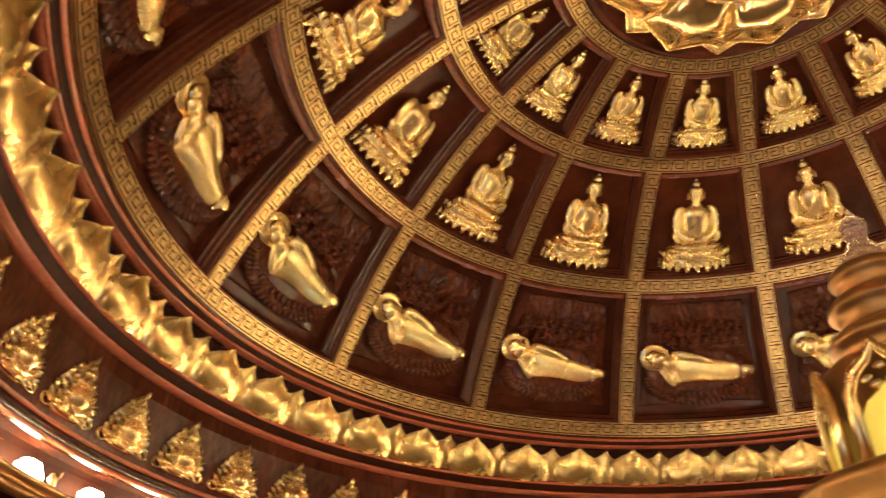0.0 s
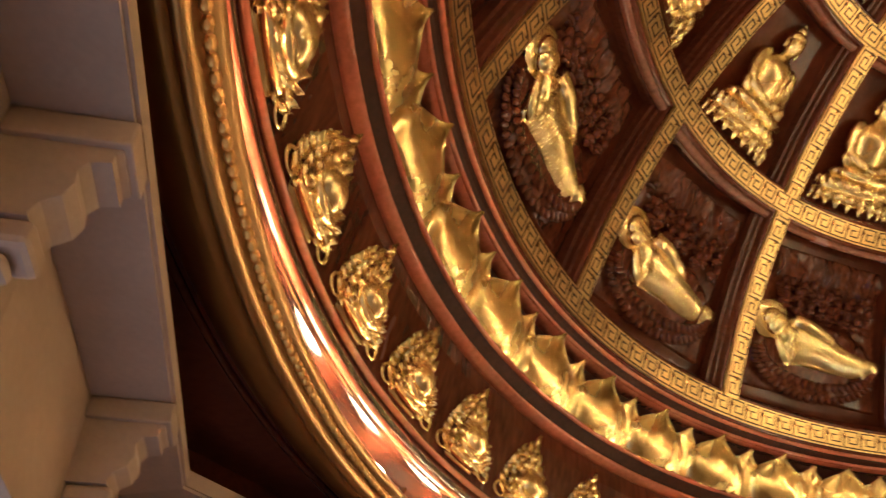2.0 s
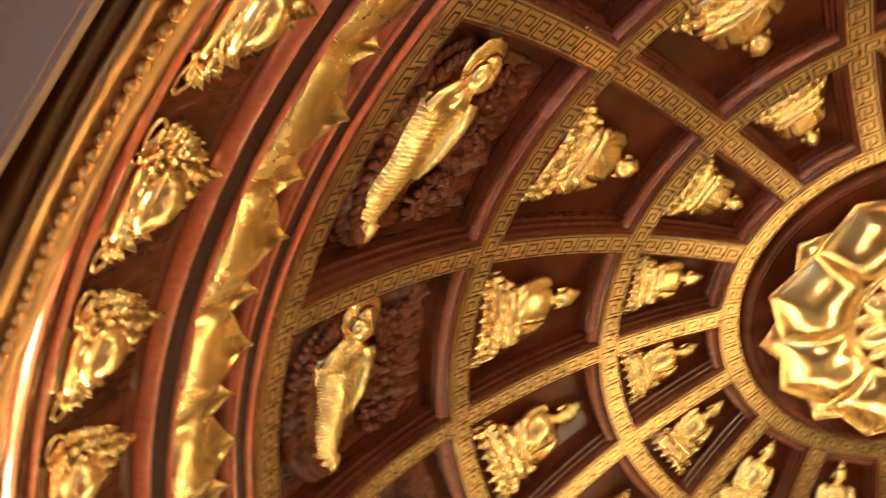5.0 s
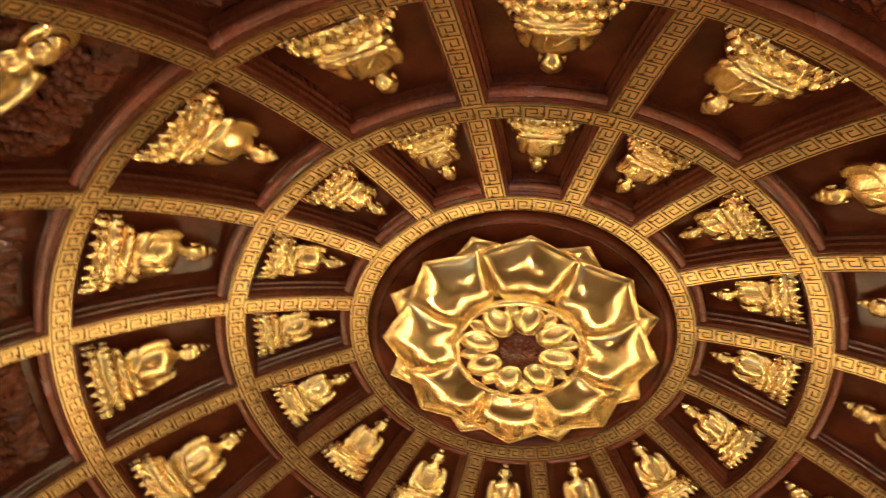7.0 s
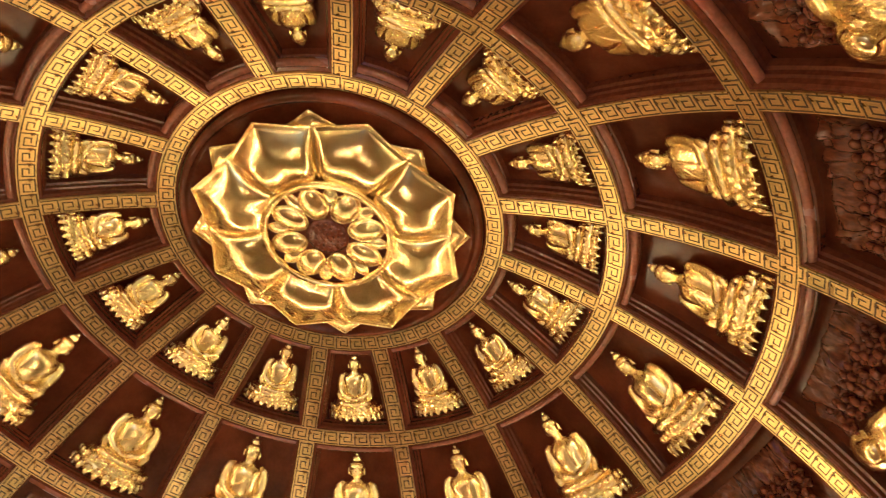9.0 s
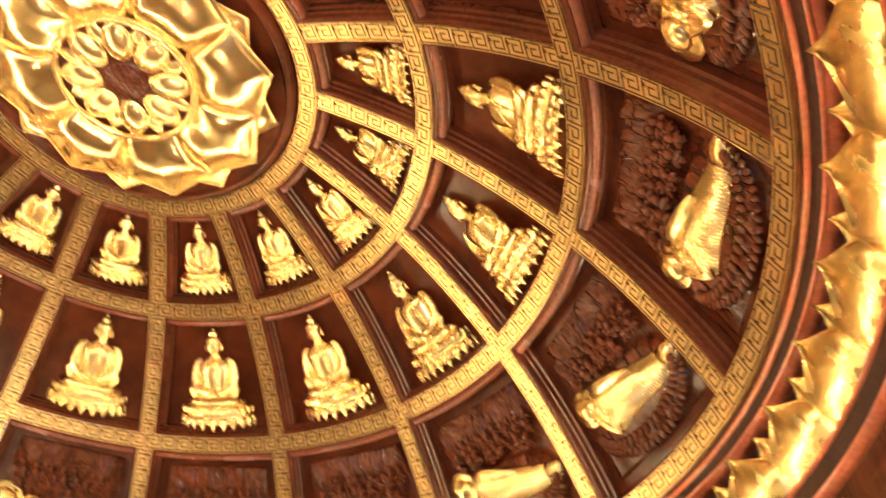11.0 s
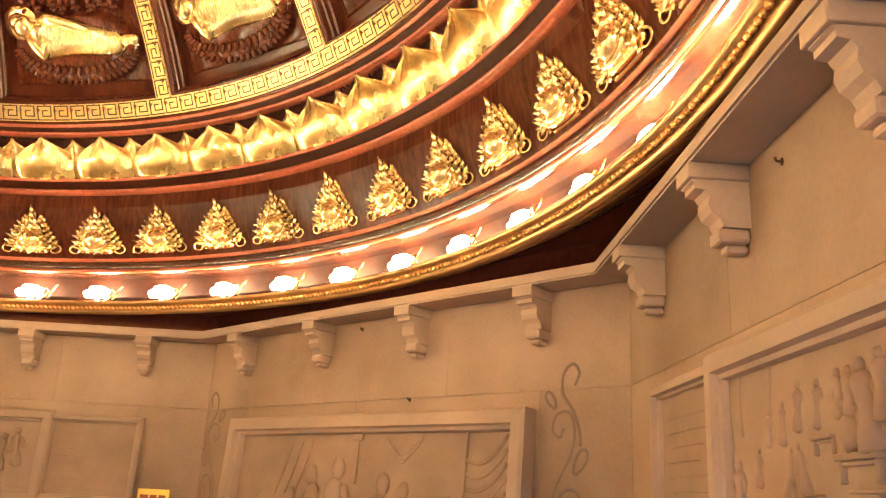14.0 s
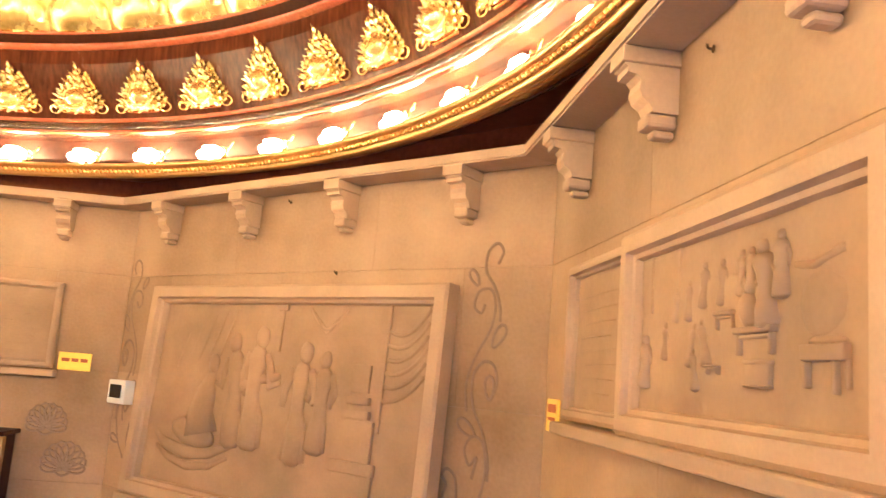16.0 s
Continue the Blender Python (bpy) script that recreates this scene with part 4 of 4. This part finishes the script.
def carved_ground(x0, x1, z0, z1, y, seed):
    """A worn stone ground with low folds and tool marks."""
    bm = bmesh.new()
    n, k = 72, 48
    g = []
    for j in range(k + 1):
        row = []
        for i in range(n + 1):
            x, z = x0 + (x1 - x0) * i / n, z0 + (z1 - z0) * j / k
            v = Vector((x, z, seed))
            h = 0.008 * noise.noise(v * 3) + 0.002 * noise.noise(v * 11)
            h += 0.005 * abs(noise.noise(Vector((x * 9 + z * 4, z * 2.5, seed + 5))))
            row.append(bm.verts.new((x, y - h, z)))
        g.append(row)
    for j in range(k):
        for i in range(n):
            bm.faces.new((g[j][i], g[j][i + 1], g[j + 1][i + 1], g[j + 1][i]))
    return bm


def shapes(groups, y, parent, proud=0.75):
    for name, blobs in groups:
        bm = bmesh.new()
        for b in blobs:
            if len(b) == 2:
                tube(bm, [(x, 0, z) for x, z in b[0]], b[1], 8)
            else:
                c, r, rot = b
                if rot is None:
                    box(bm, (c[0] - r[0], -r[2], c[1] - r[1]), (c[0] + r[0], 0.01, c[1] + r[1]), 0.004)
                    continue
                ell(bm, (c[0], 0, c[1]), (r[0], r[2], r[1]), (0, rot, 0), 12, 8)
        for v in bm.verts:
            v.co.y = y + v.co.y * proud
        part(name, bm, STONE_RELIEF, parent)


def figure(x, z, h, lean=0, wide=1.0):
    """One small robed relief figure, its feet at z."""
    rnd = random.Random(int(x * 971 + z * 317))
    d, sw = rnd.choice((-1, 1)), math.tan(radians(lean))
    at = lambda u, o=0.0: (x + sw * h * u + o * h, z + h * u)
    w = wide * rnd.uniform(0.75, 0.95)
    bend = rnd.uniform(-0.04, 0.04)
    out = [([at(0.02, bend), at(0.06, bend), at(0.25, bend), at(0.45), at(0.6), at(0.72), at(0.8), at(0.84)], [q * h * w for q in (0.07, 0.13, 0.115, 0.085, 0.09, 0.115, 0.08, 0.03)]),
           (at(0.9, d * 0.02), (h * 0.075, h * 0.09, h * 0.09), lean),
           (at(0.95, d * 0.01), (h * 0.05, h * 0.045, h * 0.06), lean),
           ([at(0.77, d * 0.1), at(0.63, d * 0.17), at(0.52, d * (0.08 + 0.1 * w)), at(0.56, d * (0.2 + 0.1 * w))], [q * h for q in (0.04, 0.05, 0.04, 0.022)]),
           ([at(0.77, -d * 0.1), at(0.6, -d * 0.17), at(0.46, -d * rnd.uniform(0.1, 0.2))], [q * h for q in (0.04, 0.042, 0.026)])]
    for q in (-1, 0, 1):
        out.append(([at(0.5, q * 0.03), at(0.28, q * 0.065 + bend), at(0.05, q * 0.1 + bend)], [0.012 * h, 0.06 * h, 0.05 * h]))
    return ("carved_figure", out)


def slab(name, x, z, w, h, dep=0.02):
    return (name, [((x, z), (w / 2, h / 2, dep), None), ((x, z + h * 0.42), (w / 1.85, h * 0.08, dep * 1.3), None), ((x, z - h * 0.45), (w / 1.9, h * 0.06, dep * 1.2), None)])


def table(x, z, w, h):
    return ("carved_table", [((x, z + h), (w / 2, h * 0.14, 0.02), None), ((x, z + h * 0.75), (w * 0.44, h * 0.1, 0.012), None),
                             ((x - w * 0.42, z + h * 0.5), (w * 0.045, h * 0.5, 0.014), None), ((x + w * 0.42, z + h * 0.5), (w * 0.045, h * 0.5, 0.014), None)])


def triptych(f, groups, seed, up=0.0):
    m = face_pose(f, WALL[f])
    th = empty("stone_triptych", m)
    tagged(th, "beige stone triptych with a carved scene and plain side tablets", "stone triptych", "carved stone wall pieces")
    z0, z1 = ZR(-0.07 + up), ZR(0.545 + up)
    for nm, a, b, w in (("side_frame", -1.26, -0.6, 0.05), ("centre_frame", -0.64, 0.64, 0.085), ("side_frame", 0.6, 1.26, 0.05)):
        mid_ = nm == "centre_frame"
        fr_ = part(nm, frame_bm(a, b, z0 + (0 if mid_ else 0.012), z1 - (0 if mid_ else 0.02), w, 0.05 if mid_ else 0.04), STONE_TRIM, th, smooth=False)
        part("ground", carved_ground(a + w - 0.01, b - w + 0.01, z0 + w - 0.01, z1 - w + 0.005, -0.012, seed + a), STONE_RELIEF, fr_, "worn tooled stone ground")
        if mid_:
            shapes(groups, -0.012, fr_, 1.1)
        else:
            for r in range(8):
                z = z1 - 0.15 - 0.05 * r
                bm = bmesh.new()
                xa, xb = a + w + 0.05 + 0.03 * ((r * 7) % 3), b - w - 0.06 - 0.04 * ((r * 5) % 4)
                tube(bm, [(xa, -0.013, z), ((xa + xb) / 2, -0.014, z + 0.003), (xb, -0.013, z)], 0.0016, 5)
                part("worn_line", bm, STONE_RELIEF, fr_)
    bm = bmesh.new()
    box(bm, (-1.29, -0.085, z0 - 0.045), (1.29, 0.0, z0), 0.008)
    part("shelf", bm, STONE_TRIM, th, smooth=False)


north = [figure(x, ZR(z), h, lean, 1.45) for x, z, h, lean in (
    (0.246, 0.29, 0.155, -5), (0.205, 0.23, 0.205, -13), (0.11, 0.31, 0.115, 0), (0.065, 0.31, 0.115, 0), (-0.025, 0.295, 0.12, 0), (-0.118, 0.295, 0.125, 0),
    (-0.21, 0.268, 0.115, 4), (-0.29, 0.27, 0.1, 0), (-0.36, 0.17, 0.11, 0), (-0.095, 0.15, 0.13, -18), (-0.2, 0.15, 0.12, 14), (-0.155, 0.09, 0.115, -12), (-0.495, 0.09, 0.16, -4))]
north += [("seated_figure", [([(0.135, ZR(0.25)), (0.12, ZR(0.27)), (0.105, ZR(0.3)), (0.095, ZR(0.32))], [0.03, 0.034, 0.028, 0.012]), ((0.085, ZR(0.342)), (0.013, 0.016, 0.016), 0),
                             ([(0.12, ZR(0.3)), (0.08, ZR(0.285)), (0.065, ZR(0.3))], [0.012, 0.011, 0.007])]),
          table(0.136, ZR(0.178), 0.165, 0.055), table(0.0, ZR(0.24), 0.095, 0.04), table(-0.06, ZR(0.135), 0.06, 0.02), slab("carved_chest", 0.155, ZR(0.137), 0.1, 0.06, 0.014),
          ("carved_seat", [((0.4, ZR(0.178)), (0.07, 0.016, 0.02), None), ((0.4, ZR(0.2)), (0.068, 0.012, 0.016), 0), ((0.335, ZR(0.14)), (0.006, 0.03, 0.014), None), ((0.43, ZR(0.135)), (0.006, 0.034, 0.016), None),
                           ((0.465, ZR(0.14)), (0.006, 0.03, 0.012), None), ((0.385, ZR(0.275)), (0.085, 0.075, 0.012), 0)]),
          ("carved_drape", [([(0.285, ZR(0.36)), (0.36, ZR(0.35)), (0.45, ZR(0.372))], [0.008, 0.012, 0.01])]),
          ("carved_ledge", [((0.02, ZR(0.3)), (0.24, 0.07, 0.008), 12)]), ("carved_post", [((-0.278, ZR(0.42)), (0.006, 0.075, 0.006), None)]), ("carved_post", [((-0.47, ZR(0.4)), (0.006, 0.09, 0.006), None)])]
triptych(90, north, 11, 0.018)
west = [figure(-0.45 + 0.11 * k, ZR(0.07) + 0.04 * (k % 3), 0.27, (k * 13) % 20 - 10) for k in range(9)] + [table(0.1, ZR(0.1), 0.26, 0.08)]
triptych(180, west, 23)

nw = empty("stone_tableau", face_pose(135, WALL[135]) @ Matrix.Translation((0, 0, ZR(0.525))) @ pose(0, 0, 0, -3.0, 0, 0))
tagged(nw, "large beige stone tableau with a worn carved scene", "stone tableau", "carved stone wall pieces")
NX0, NX1, NZ0, NZ1 = -1.25, 1.18, -1.3, 0.0
part("frame", frame_bm(NX0, NX1, NZ0, NZ1, 0.105, 0.085), STONE_TRIM, nw, smooth=False)
part("ground", carved_ground(NX0 + 0.1, NX1 - 0.1, NZ0 + 0.1, NZ1 - 0.1, -0.02, 31), STONE_RELIEF, nw, "shallow worn carved ground")
TZ = lambda z: z - 0.525
groups = [figure(x, TZ(z), h, ln, 1.1) for x, z, h, ln in ((-0.29, -0.425, 0.68, -9), (-0.2, -0.42, 0.72, 2), (0.187, -0.459, 0.68, 1), (0.35, -0.385, 0.56, 3))]
groups += [("carved_figure", [([(-0.6, TZ(-0.36)), (-0.63, TZ(-0.22)), (-0.6, TZ(-0.1)), (-0.575, TZ(0.01))], [0.15, 0.11, 0.085, 0.035]), ((-0.574, TZ(0.06)), (0.045, 0.06, 0.05), 0),
                              ([(-0.58, TZ(-0.04)), (-0.68, TZ(-0.12)), (-0.76, TZ(-0.3))], [0.04, 0.035, 0.025]), ((-0.68, TZ(-0.36)), (0.22, 0.08, 0.06), 8)]),
           ("carved_arm", [([(-0.3, TZ(-0.06)), (-0.15, TZ(-0.01)), (-0.03, TZ(0.005)), (0.02, TZ(0.02))], [0.035, 0.03, 0.026, 0.015])]),
           ("carved_couch", [([(-1.046, TZ(-0.38)), (-0.95, TZ(-0.44)), (-0.72, TZ(-0.48)), (-0.5, TZ(-0.46)), (-0.318, TZ(-0.4))], [0.02, 0.035, 0.04, 0.035, 0.02]),
                             ([(-1.02, TZ(-0.46)), (-0.9, TZ(-0.52)), (-0.7, TZ(-0.555)), (-0.48, TZ(-0.53)), (-0.33, TZ(-0.47))], [0.012, 0.022, 0.025, 0.022, 0.012])]),
           ("carved_pillar", [((0.64, TZ(0.04)), (0.06, 0.07, 0.03), None), ((0.64, TZ(-0.07)), (0.075, 0.02, 0.045), None), ((0.64, TZ(-0.14)), (0.085, 0.02, 0.05), None), ((0.645, TZ(-0.27)), (0.115, 0.1, 0.04), None),
                              ((0.645, TZ(-0.4)), (0.15, 0.03, 0.055), None), ((0.645, TZ(-0.52)), (0.14, 0.09, 0.03), None)]),
           ("carved_post", [((-0.023, TZ(0.28)), (0.014, 0.13, 0.02), None), ((-0.023, TZ(0.41)), (0.04, 0.025, 0.03), None)]), ("carved_post", [((0.78, TZ(0.1)), (0.01, 0.32, 0.016), None)])]
for k in range(6):
    x0, zt, sag = 0.79, 0.36 - 0.075 * k, 0.16 - 0.012 * k
    groups.append(("carved_fold", [([(x0 + 0.25 * u, TZ(zt - sag * math.sin(math.pi * (0.15 + 0.6 * u)) + 0.16 * u)) for u in (k2 / 8 for k2 in range(9))], 0.011)]))
for k in range(5):
    groups.append(("carved_fold", [([(0.2 + 0.025 * k + (0.28 - 0.05 * k) * u, TZ(0.4 - 0.02 * k - (0.11 - 0.015 * k) * math.sin(math.pi * u))) for u in (k2 / 8 for k2 in range(9))], 0.009)]))
for k in range(5):
    groups.append(("carved_fold", [([(-0.42 - 0.1 * k - 0.12 * u, TZ(0.4 - 0.02 * k - 0.3 * u)) for u in (0, 0.35, 0.7, 1)], [0.006, 0.011, 0.011, 0.006])]))
shapes(groups, -0.022, nw, 0.42)
bm = bmesh.new()
box(bm, (NX0 - 0.01, -0.11, NZ0 - 0.07), (NX1 + 0.01, 0, NZ0 - 0.005), 0.01)
part("sill", bm, STONE_TRIM, nw, smooth=False)


# ---- etched vines and lotus ----
def spiral(cx, cz, r, a0, turns, n=18):
    return [(cx + r * (1 - 0.75 * k / n) * math.cos(radians(a0 + 360 * turns * k / n)), cz + r * (1 - 0.75 * k / n) * math.sin(radians(a0 + 360 * turns * k / n))) for k in range(n + 1)]


def etch(lines, f, x, z, name, label, cat, s=1.0, flip=1):
    bm = bmesh.new()
    for ln in lines:
        tube(bm, [(flip * px * s, 0, pz * s) for px, pz in ln], 0.008 * s, 5)
    for v in bm.verts:
        v.co.y *= 0.35
    ob = part(name, bm, ETCH, m=face_pose(f, WALL[f]) @ Matrix.Translation((x, 0.0, z)))
    tagged(ob, label, cat)
    return ob


def leaf_line(x, z, l, a):
    out = []
    for k in range(13):
        q = 2 * math.pi * k / 12
        u, v = l * (0.5 - 0.5 * math.cos(q)), 0.22 * l * math.sin(q) * (1 - 0.3 * math.cos(q))
        out.append((x + u * math.cos(radians(a)) - v * math.sin(radians(a)), z + u * math.sin(radians(a)) + v * math.cos(radians(a))))
    return out


def run(*p):
    """A smooth line through points."""
    q = [Vector(a) for a in p]
    q = [2 * q[0] - q[1]] + q + [2 * q[-1] - q[-2]]
    out = []
    for a, b, c, d in zip(q, q[1:], q[2:], q[3:]):
        for k in range(6):
            t = k / 6
            w = 0.5 * (2 * b + (c - a) * t + (2 * a - 5 * b + 4 * c - d) * t * t + (3 * b - a - 3 * c + d) * t ** 3)
            out.append((w.x, w.y))
    return out + [(q[-2].x, q[-2].y)]


vine = [run((0.05, 1.13), (0.075, 1.19), (0.04, 1.23), (-0.01, 1.19), (-0.015, 1.1), (0.04, 1.02), (0.075, 0.93), (0.08, 0.86)),
        run((-0.01, 0.94), (-0.03, 0.9), (-0.07, 0.93), (-0.05, 1.0), (0.02, 1.01), (0.05, 0.93), (0.03, 0.82), (-0.04, 0.7), (-0.085, 0.57), (-0.075, 0.44)),
        run((0.055, 0.5), (0.085, 0.58), (0.06, 0.66), (0.0, 0.67), (-0.05, 0.6), (-0.04, 0.47), (0.02, 0.36), (0.06, 0.24), (0.065, 0.14)),
        run((-0.02, 0.14), (0.0, 0.24), (-0.04, 0.2), (-0.07, 0.27), (-0.03, 0.33), (0.03, 0.3), (0.05, 0.17), (0.01, 0.02), (-0.08, -0.1)),
        run((-0.18, 0.04), (-0.16, 0.1), (-0.19, 0.14), (-0.16, 0.17), (-0.11, 0.13), (-0.1, 0.0), (-0.13, -0.12)),
        leaf_line(-0.055, 1.03, 0.09, 125), leaf_line(0.05, 0.74, 0.12, 60), leaf_line(0.05, 0.5, 0.11, 95), leaf_line(-0.02, 0.33, 0.12, 145), leaf_line(0.0, 0.0, 0.1, 20)]
etch(vine, 135, 1.345, ZR(-0.505), "etched_vine", "scrolling vine with leaves etched into the stone", "wall carving")
etch(vine, 135, -1.575, ZR(-0.505), "etched_vine", "scrolling vine with leaves etched into the stone", "wall carving", 1.0, -1)
lot = []
for cx, cz, s in ((1.27, -0.45, 1.0), (1.415, -0.71, 1.1)):
    for a in range(0, 181, 20):
        lot.append(leaf_line(cx, cz, (0.13 + 0.03 * math.sin(radians(a))) * s, a))
    lot.append(run((cx - 0.06, cz - 0.02), (cx, cz - 0.05), (cx + 0.06, cz - 0.02)))
etch(lot, 180, 0.0, ZR(0.0), "etched_lotus", "lotus flowers etched into the stone wall", "wall carving")


def sign(f, x, z, w, h, label, rows):
    m = face_pose(f, WALL[f]) @ Matrix.Translation((x, 0, z))
    s = empty("wall_sign", m)
    tagged(s, label, "sign", "yellow wall signs")
    bm = bmesh.new()
    box(bm, (-w / 2, -0.012, -h / 2), (w / 2, 0.0, h / 2), 0.005)
    part("plate", bm, YELLOW, s, smooth=False)
    for zz, hh, xs in rows:
        for a, b in xs:
            bm = bmesh.new()
            box(bm, (a * w, -0.0145, zz * h - hh * h / 2), (b * w, -0.0122, zz * h + hh * h / 2))
            part("print_bar", bm, SIGN_RED, s, smooth=False)


sign(180, 1.395, ZR(-0.003), 0.215, 0.12, "yellow sign with a dark printed line on the stone wall", [(0.08, 0.2, ((-0.4, -0.15), (-0.1, 0.12), (0.18, 0.4)))])
sign(90, -1.52, ZR(-0.04), 0.17, 0.135, "yellow sign with dark printed blocks beside the carved panel", [(0.22, 0.25, ((-0.35, 0.35),)), (-0.1, 0.1, ((-0.3, 0.3),)), (-0.32, 0.08, ((-0.12, 0.12),))])

bx = empty("breaker_box", face_pose(135, WALL[135]) @ Matrix.Translation((-1.555, 0, ZR(-0.178))))
tagged(bx, "white plastic breaker box with a smoked window", "breaker box")
bm = bmesh.new()
box(bm, (-0.1, -0.075, -0.078), (0.1, 0.0, 0.078), 0.008)
part("case", bm, WHITE, bx, smooth=False)
bm = bmesh.new()
box(bm, (-0.072, -0.08, -0.04), (0.06, -0.074, 0.048), 0.002)
part("window", bm, BLACK, bx, "smoked dark window", smooth=False)

# small hooks left in the stone, and the cabinet by the west wall
def wall_hook(f, x, z):
    bm = bmesh.new()
    tube(bm, [(0, 0.0, 0), (0, -0.014, 0), (0, -0.019, 0.003), (0, -0.02, 0.012)], 0.004, 6)
    ell(bm, (0, -0.003, 0), (0.008, 0.004, 0.012), (0, 0, 0), 8, 6)
    tagged(part("wall_hook", bm, GROOVE, m=face_pose(f, WALL[f]) @ Matrix.Translation((x, 0, z))), "small dark metal hook fixed in the stone wall", "hook", "wall hooks")


wall_hook(90, -0.14, ZR(1.0))
wall_hook(135, 0.335, ZR(0.6))
wall_hook(135, -0.1, ZR(1.03))
cab = empty("wooden_cabinet", face_pose(180, WALL[180]))
tagged(cab, "dark timber cabinet with gilded corner posts against the stone wall", "cabinet")
bm = bmesh.new()
box(bm, (0.32, -0.28, 0.04), (1.09, -0.004, ZR(-0.5)), 0.006)
part("body", bm, TRIM, cab, smooth=False)
bm = bmesh.new()
box(bm, (0.3, -0.31, ZR(-0.5)), (1.12, -0.004, ZR(-0.47)), 0.008)
part("top", bm, TRIM, cab, smooth=False)
for x in (0.32, 1.09):
    bm = bmesh.new()
    box(bm, (x - 0.03, -0.3, 0.0), (x + 0.03, -0.24, ZR(-0.502)), 0.006)
    part("corner_post", bm, GOLD_RIM, cab, "gilded corner post", smooth=False)

# ---- the stupa on the axis ----
st = empty("stupa")
tagged(st, "gilded stupa with lit niches and a crystal finial", "stupa")


def turned(name, prof, mat, label="", seg=64, parent=st):
    bm = bmesh.new()
    lathe(bm, [(r, ZR(z)) for r, z in prof], seg)
    bmesh.ops.recalc_face_normals(bm, faces=bm.faces)
    return part(name, bm, mat, parent, label)


fin = turned("finial", [(0.001, 2.35), (0.012, 2.335), (0.02, 2.3), (0.045, 2.275), (0.062, 2.24), (0.058, 2.2), (0.04, 2.17), (0.046, 2.155), (0.075, 2.11), (0.108, 2.04), (0.112, 2.02), (0.001, 2.02)], CRYSTAL, "clear crystal finial with a knob, tinted for its pink glow", 32)
for k, (z1, z0, r) in enumerate(((2.02, 1.87, 0.185), (1.87, 1.7, 0.23), (1.7, 1.53, 0.27))):
    h = z1 - z0
    turned("spire_ring", [(0.001, z1), (r * 0.55, z1), (r * 0.86, z1 - h * 0.12), (r * 0.98, z1 - h * 0.3), (r, z1 - h * 0.42), (r * 0.99, z1 - h * 0.5),
                          (r * 0.9, z1 - h * 0.56), (r * 0.82, z1 - h * 0.75), (r * 0.84, z0 + 0.002), (0.001, z0 + 0.002)], GOLD_DULL, "bulging gilded ring")
turned("niche_drum", [(0.001, 1.53), (0.3, 1.53), (0.33, 1.5), (0.335, 1.05), (0.36, 1.03), (0.001, 1.03)], GOLD_DULL, "gilded drum behind the niches")
turned("body", [(0.001, 1.03), (0.5, 1.03), (0.56, 1.0), (0.57, 0.96), (0.53, 0.92), (0.55, 0.86), (0.6, 0.6), (0.66, 0.2), (0.68, -0.1), (0.75, -0.12), (0.75, -0.2), (0.001, -0.2)], GOLD_DULL, "bell-shaped gilded body")
turned("plinth", [(0.001, -0.2), (0.95, -0.2), (0.95, -0.35), (0.88, -0.38), (0.88, -1.2), (1.0, -1.25), (1.0, -1.548), (0.001, -1.548)], STONE_TRIM, "round stone plinth")
cam_az = math.degrees(math.atan2(3.16, 2.336))
for k in range(6):
    m = on_ring(cam_az - 15 + 60 * k, 0.33, ZR(1.03)) 
    ni = empty("niche", m)
    ni.parent = st
    pts = [(-0.15, 0.0), (-0.15, 0.3), (-0.11, 0.38), (-0.04, 0.43), (0.0, 0.49), (0.04, 0.43), (0.11, 0.38), (0.15, 0.3), (0.15, 0.0)]
    bm = bmesh.new()
    tube(bm, [(x, 0.03, z) for x, z in pts], 0.022, 8)
    tube(bm, [(x * 0.82, 0.045, z * 0.93) for x, z in pts], 0.01, 6)
    part("arch", bm, GOLD, ni)
    bm = bmesh.new()
    v = [bm.verts.new((x * 0.8, 0.02, 0.02 + z * 0.62)) for x, z in pts]
    w = [bm.verts.new((x * 0.8, 0.005, 0.02 + z * 0.62)) for x, z in pts]
    bm.faces.new(v), bm.faces.new(w[::-1])
    for a in range(len(v)):
        b = (a + 1) % len(v)
        bm.faces.new((v[a], w[a], w[b], v[b]))
    bmesh.ops.recalc_face_normals(bm, faces=bm.faces)
    part("lit_panel", bm, NICHE, ni, "glowing yellow panel", smooth=False)
    bm = bmesh.new()
    for x, z in ((-0.06, 0.34), (0, 0.38), (0.06, 0.34), (-0.03, 0.31), (0.03, 0.31)):
        ell(bm, (x, 0.035, z), (0.03, 0.012, 0.018), (0, x * 300, 0), 8, 6)
    part("leaf_crest", bm, GOLD, ni)


# floodlights on the plinth round the stupa
fl = empty("floodlight")
tagged(fl, "small black floodlight aimed up at the dome", "floodlight", "floodlights round the stupa")
bm = bmesh.new()
box(bm, (-0.075, -0.05, 0.0), (0.075, 0.05, 0.06), 0.008)
part("housing", bm, BLACK, fl, smooth=False)
bm = bmesh.new()
box(bm, (-0.065, -0.042, 0.06), (0.065, 0.042, 0.066), 0.002)
part("lens", bm, LENS, fl, "glowing warm lens", smooth=False)
for k in range(8):
    m = on_ring(45 * k + 10, 0.85, ZR(-0.198))
    if k == 0:
        fl.matrix_basis = m
    else:
        copy_thing(fl, m)
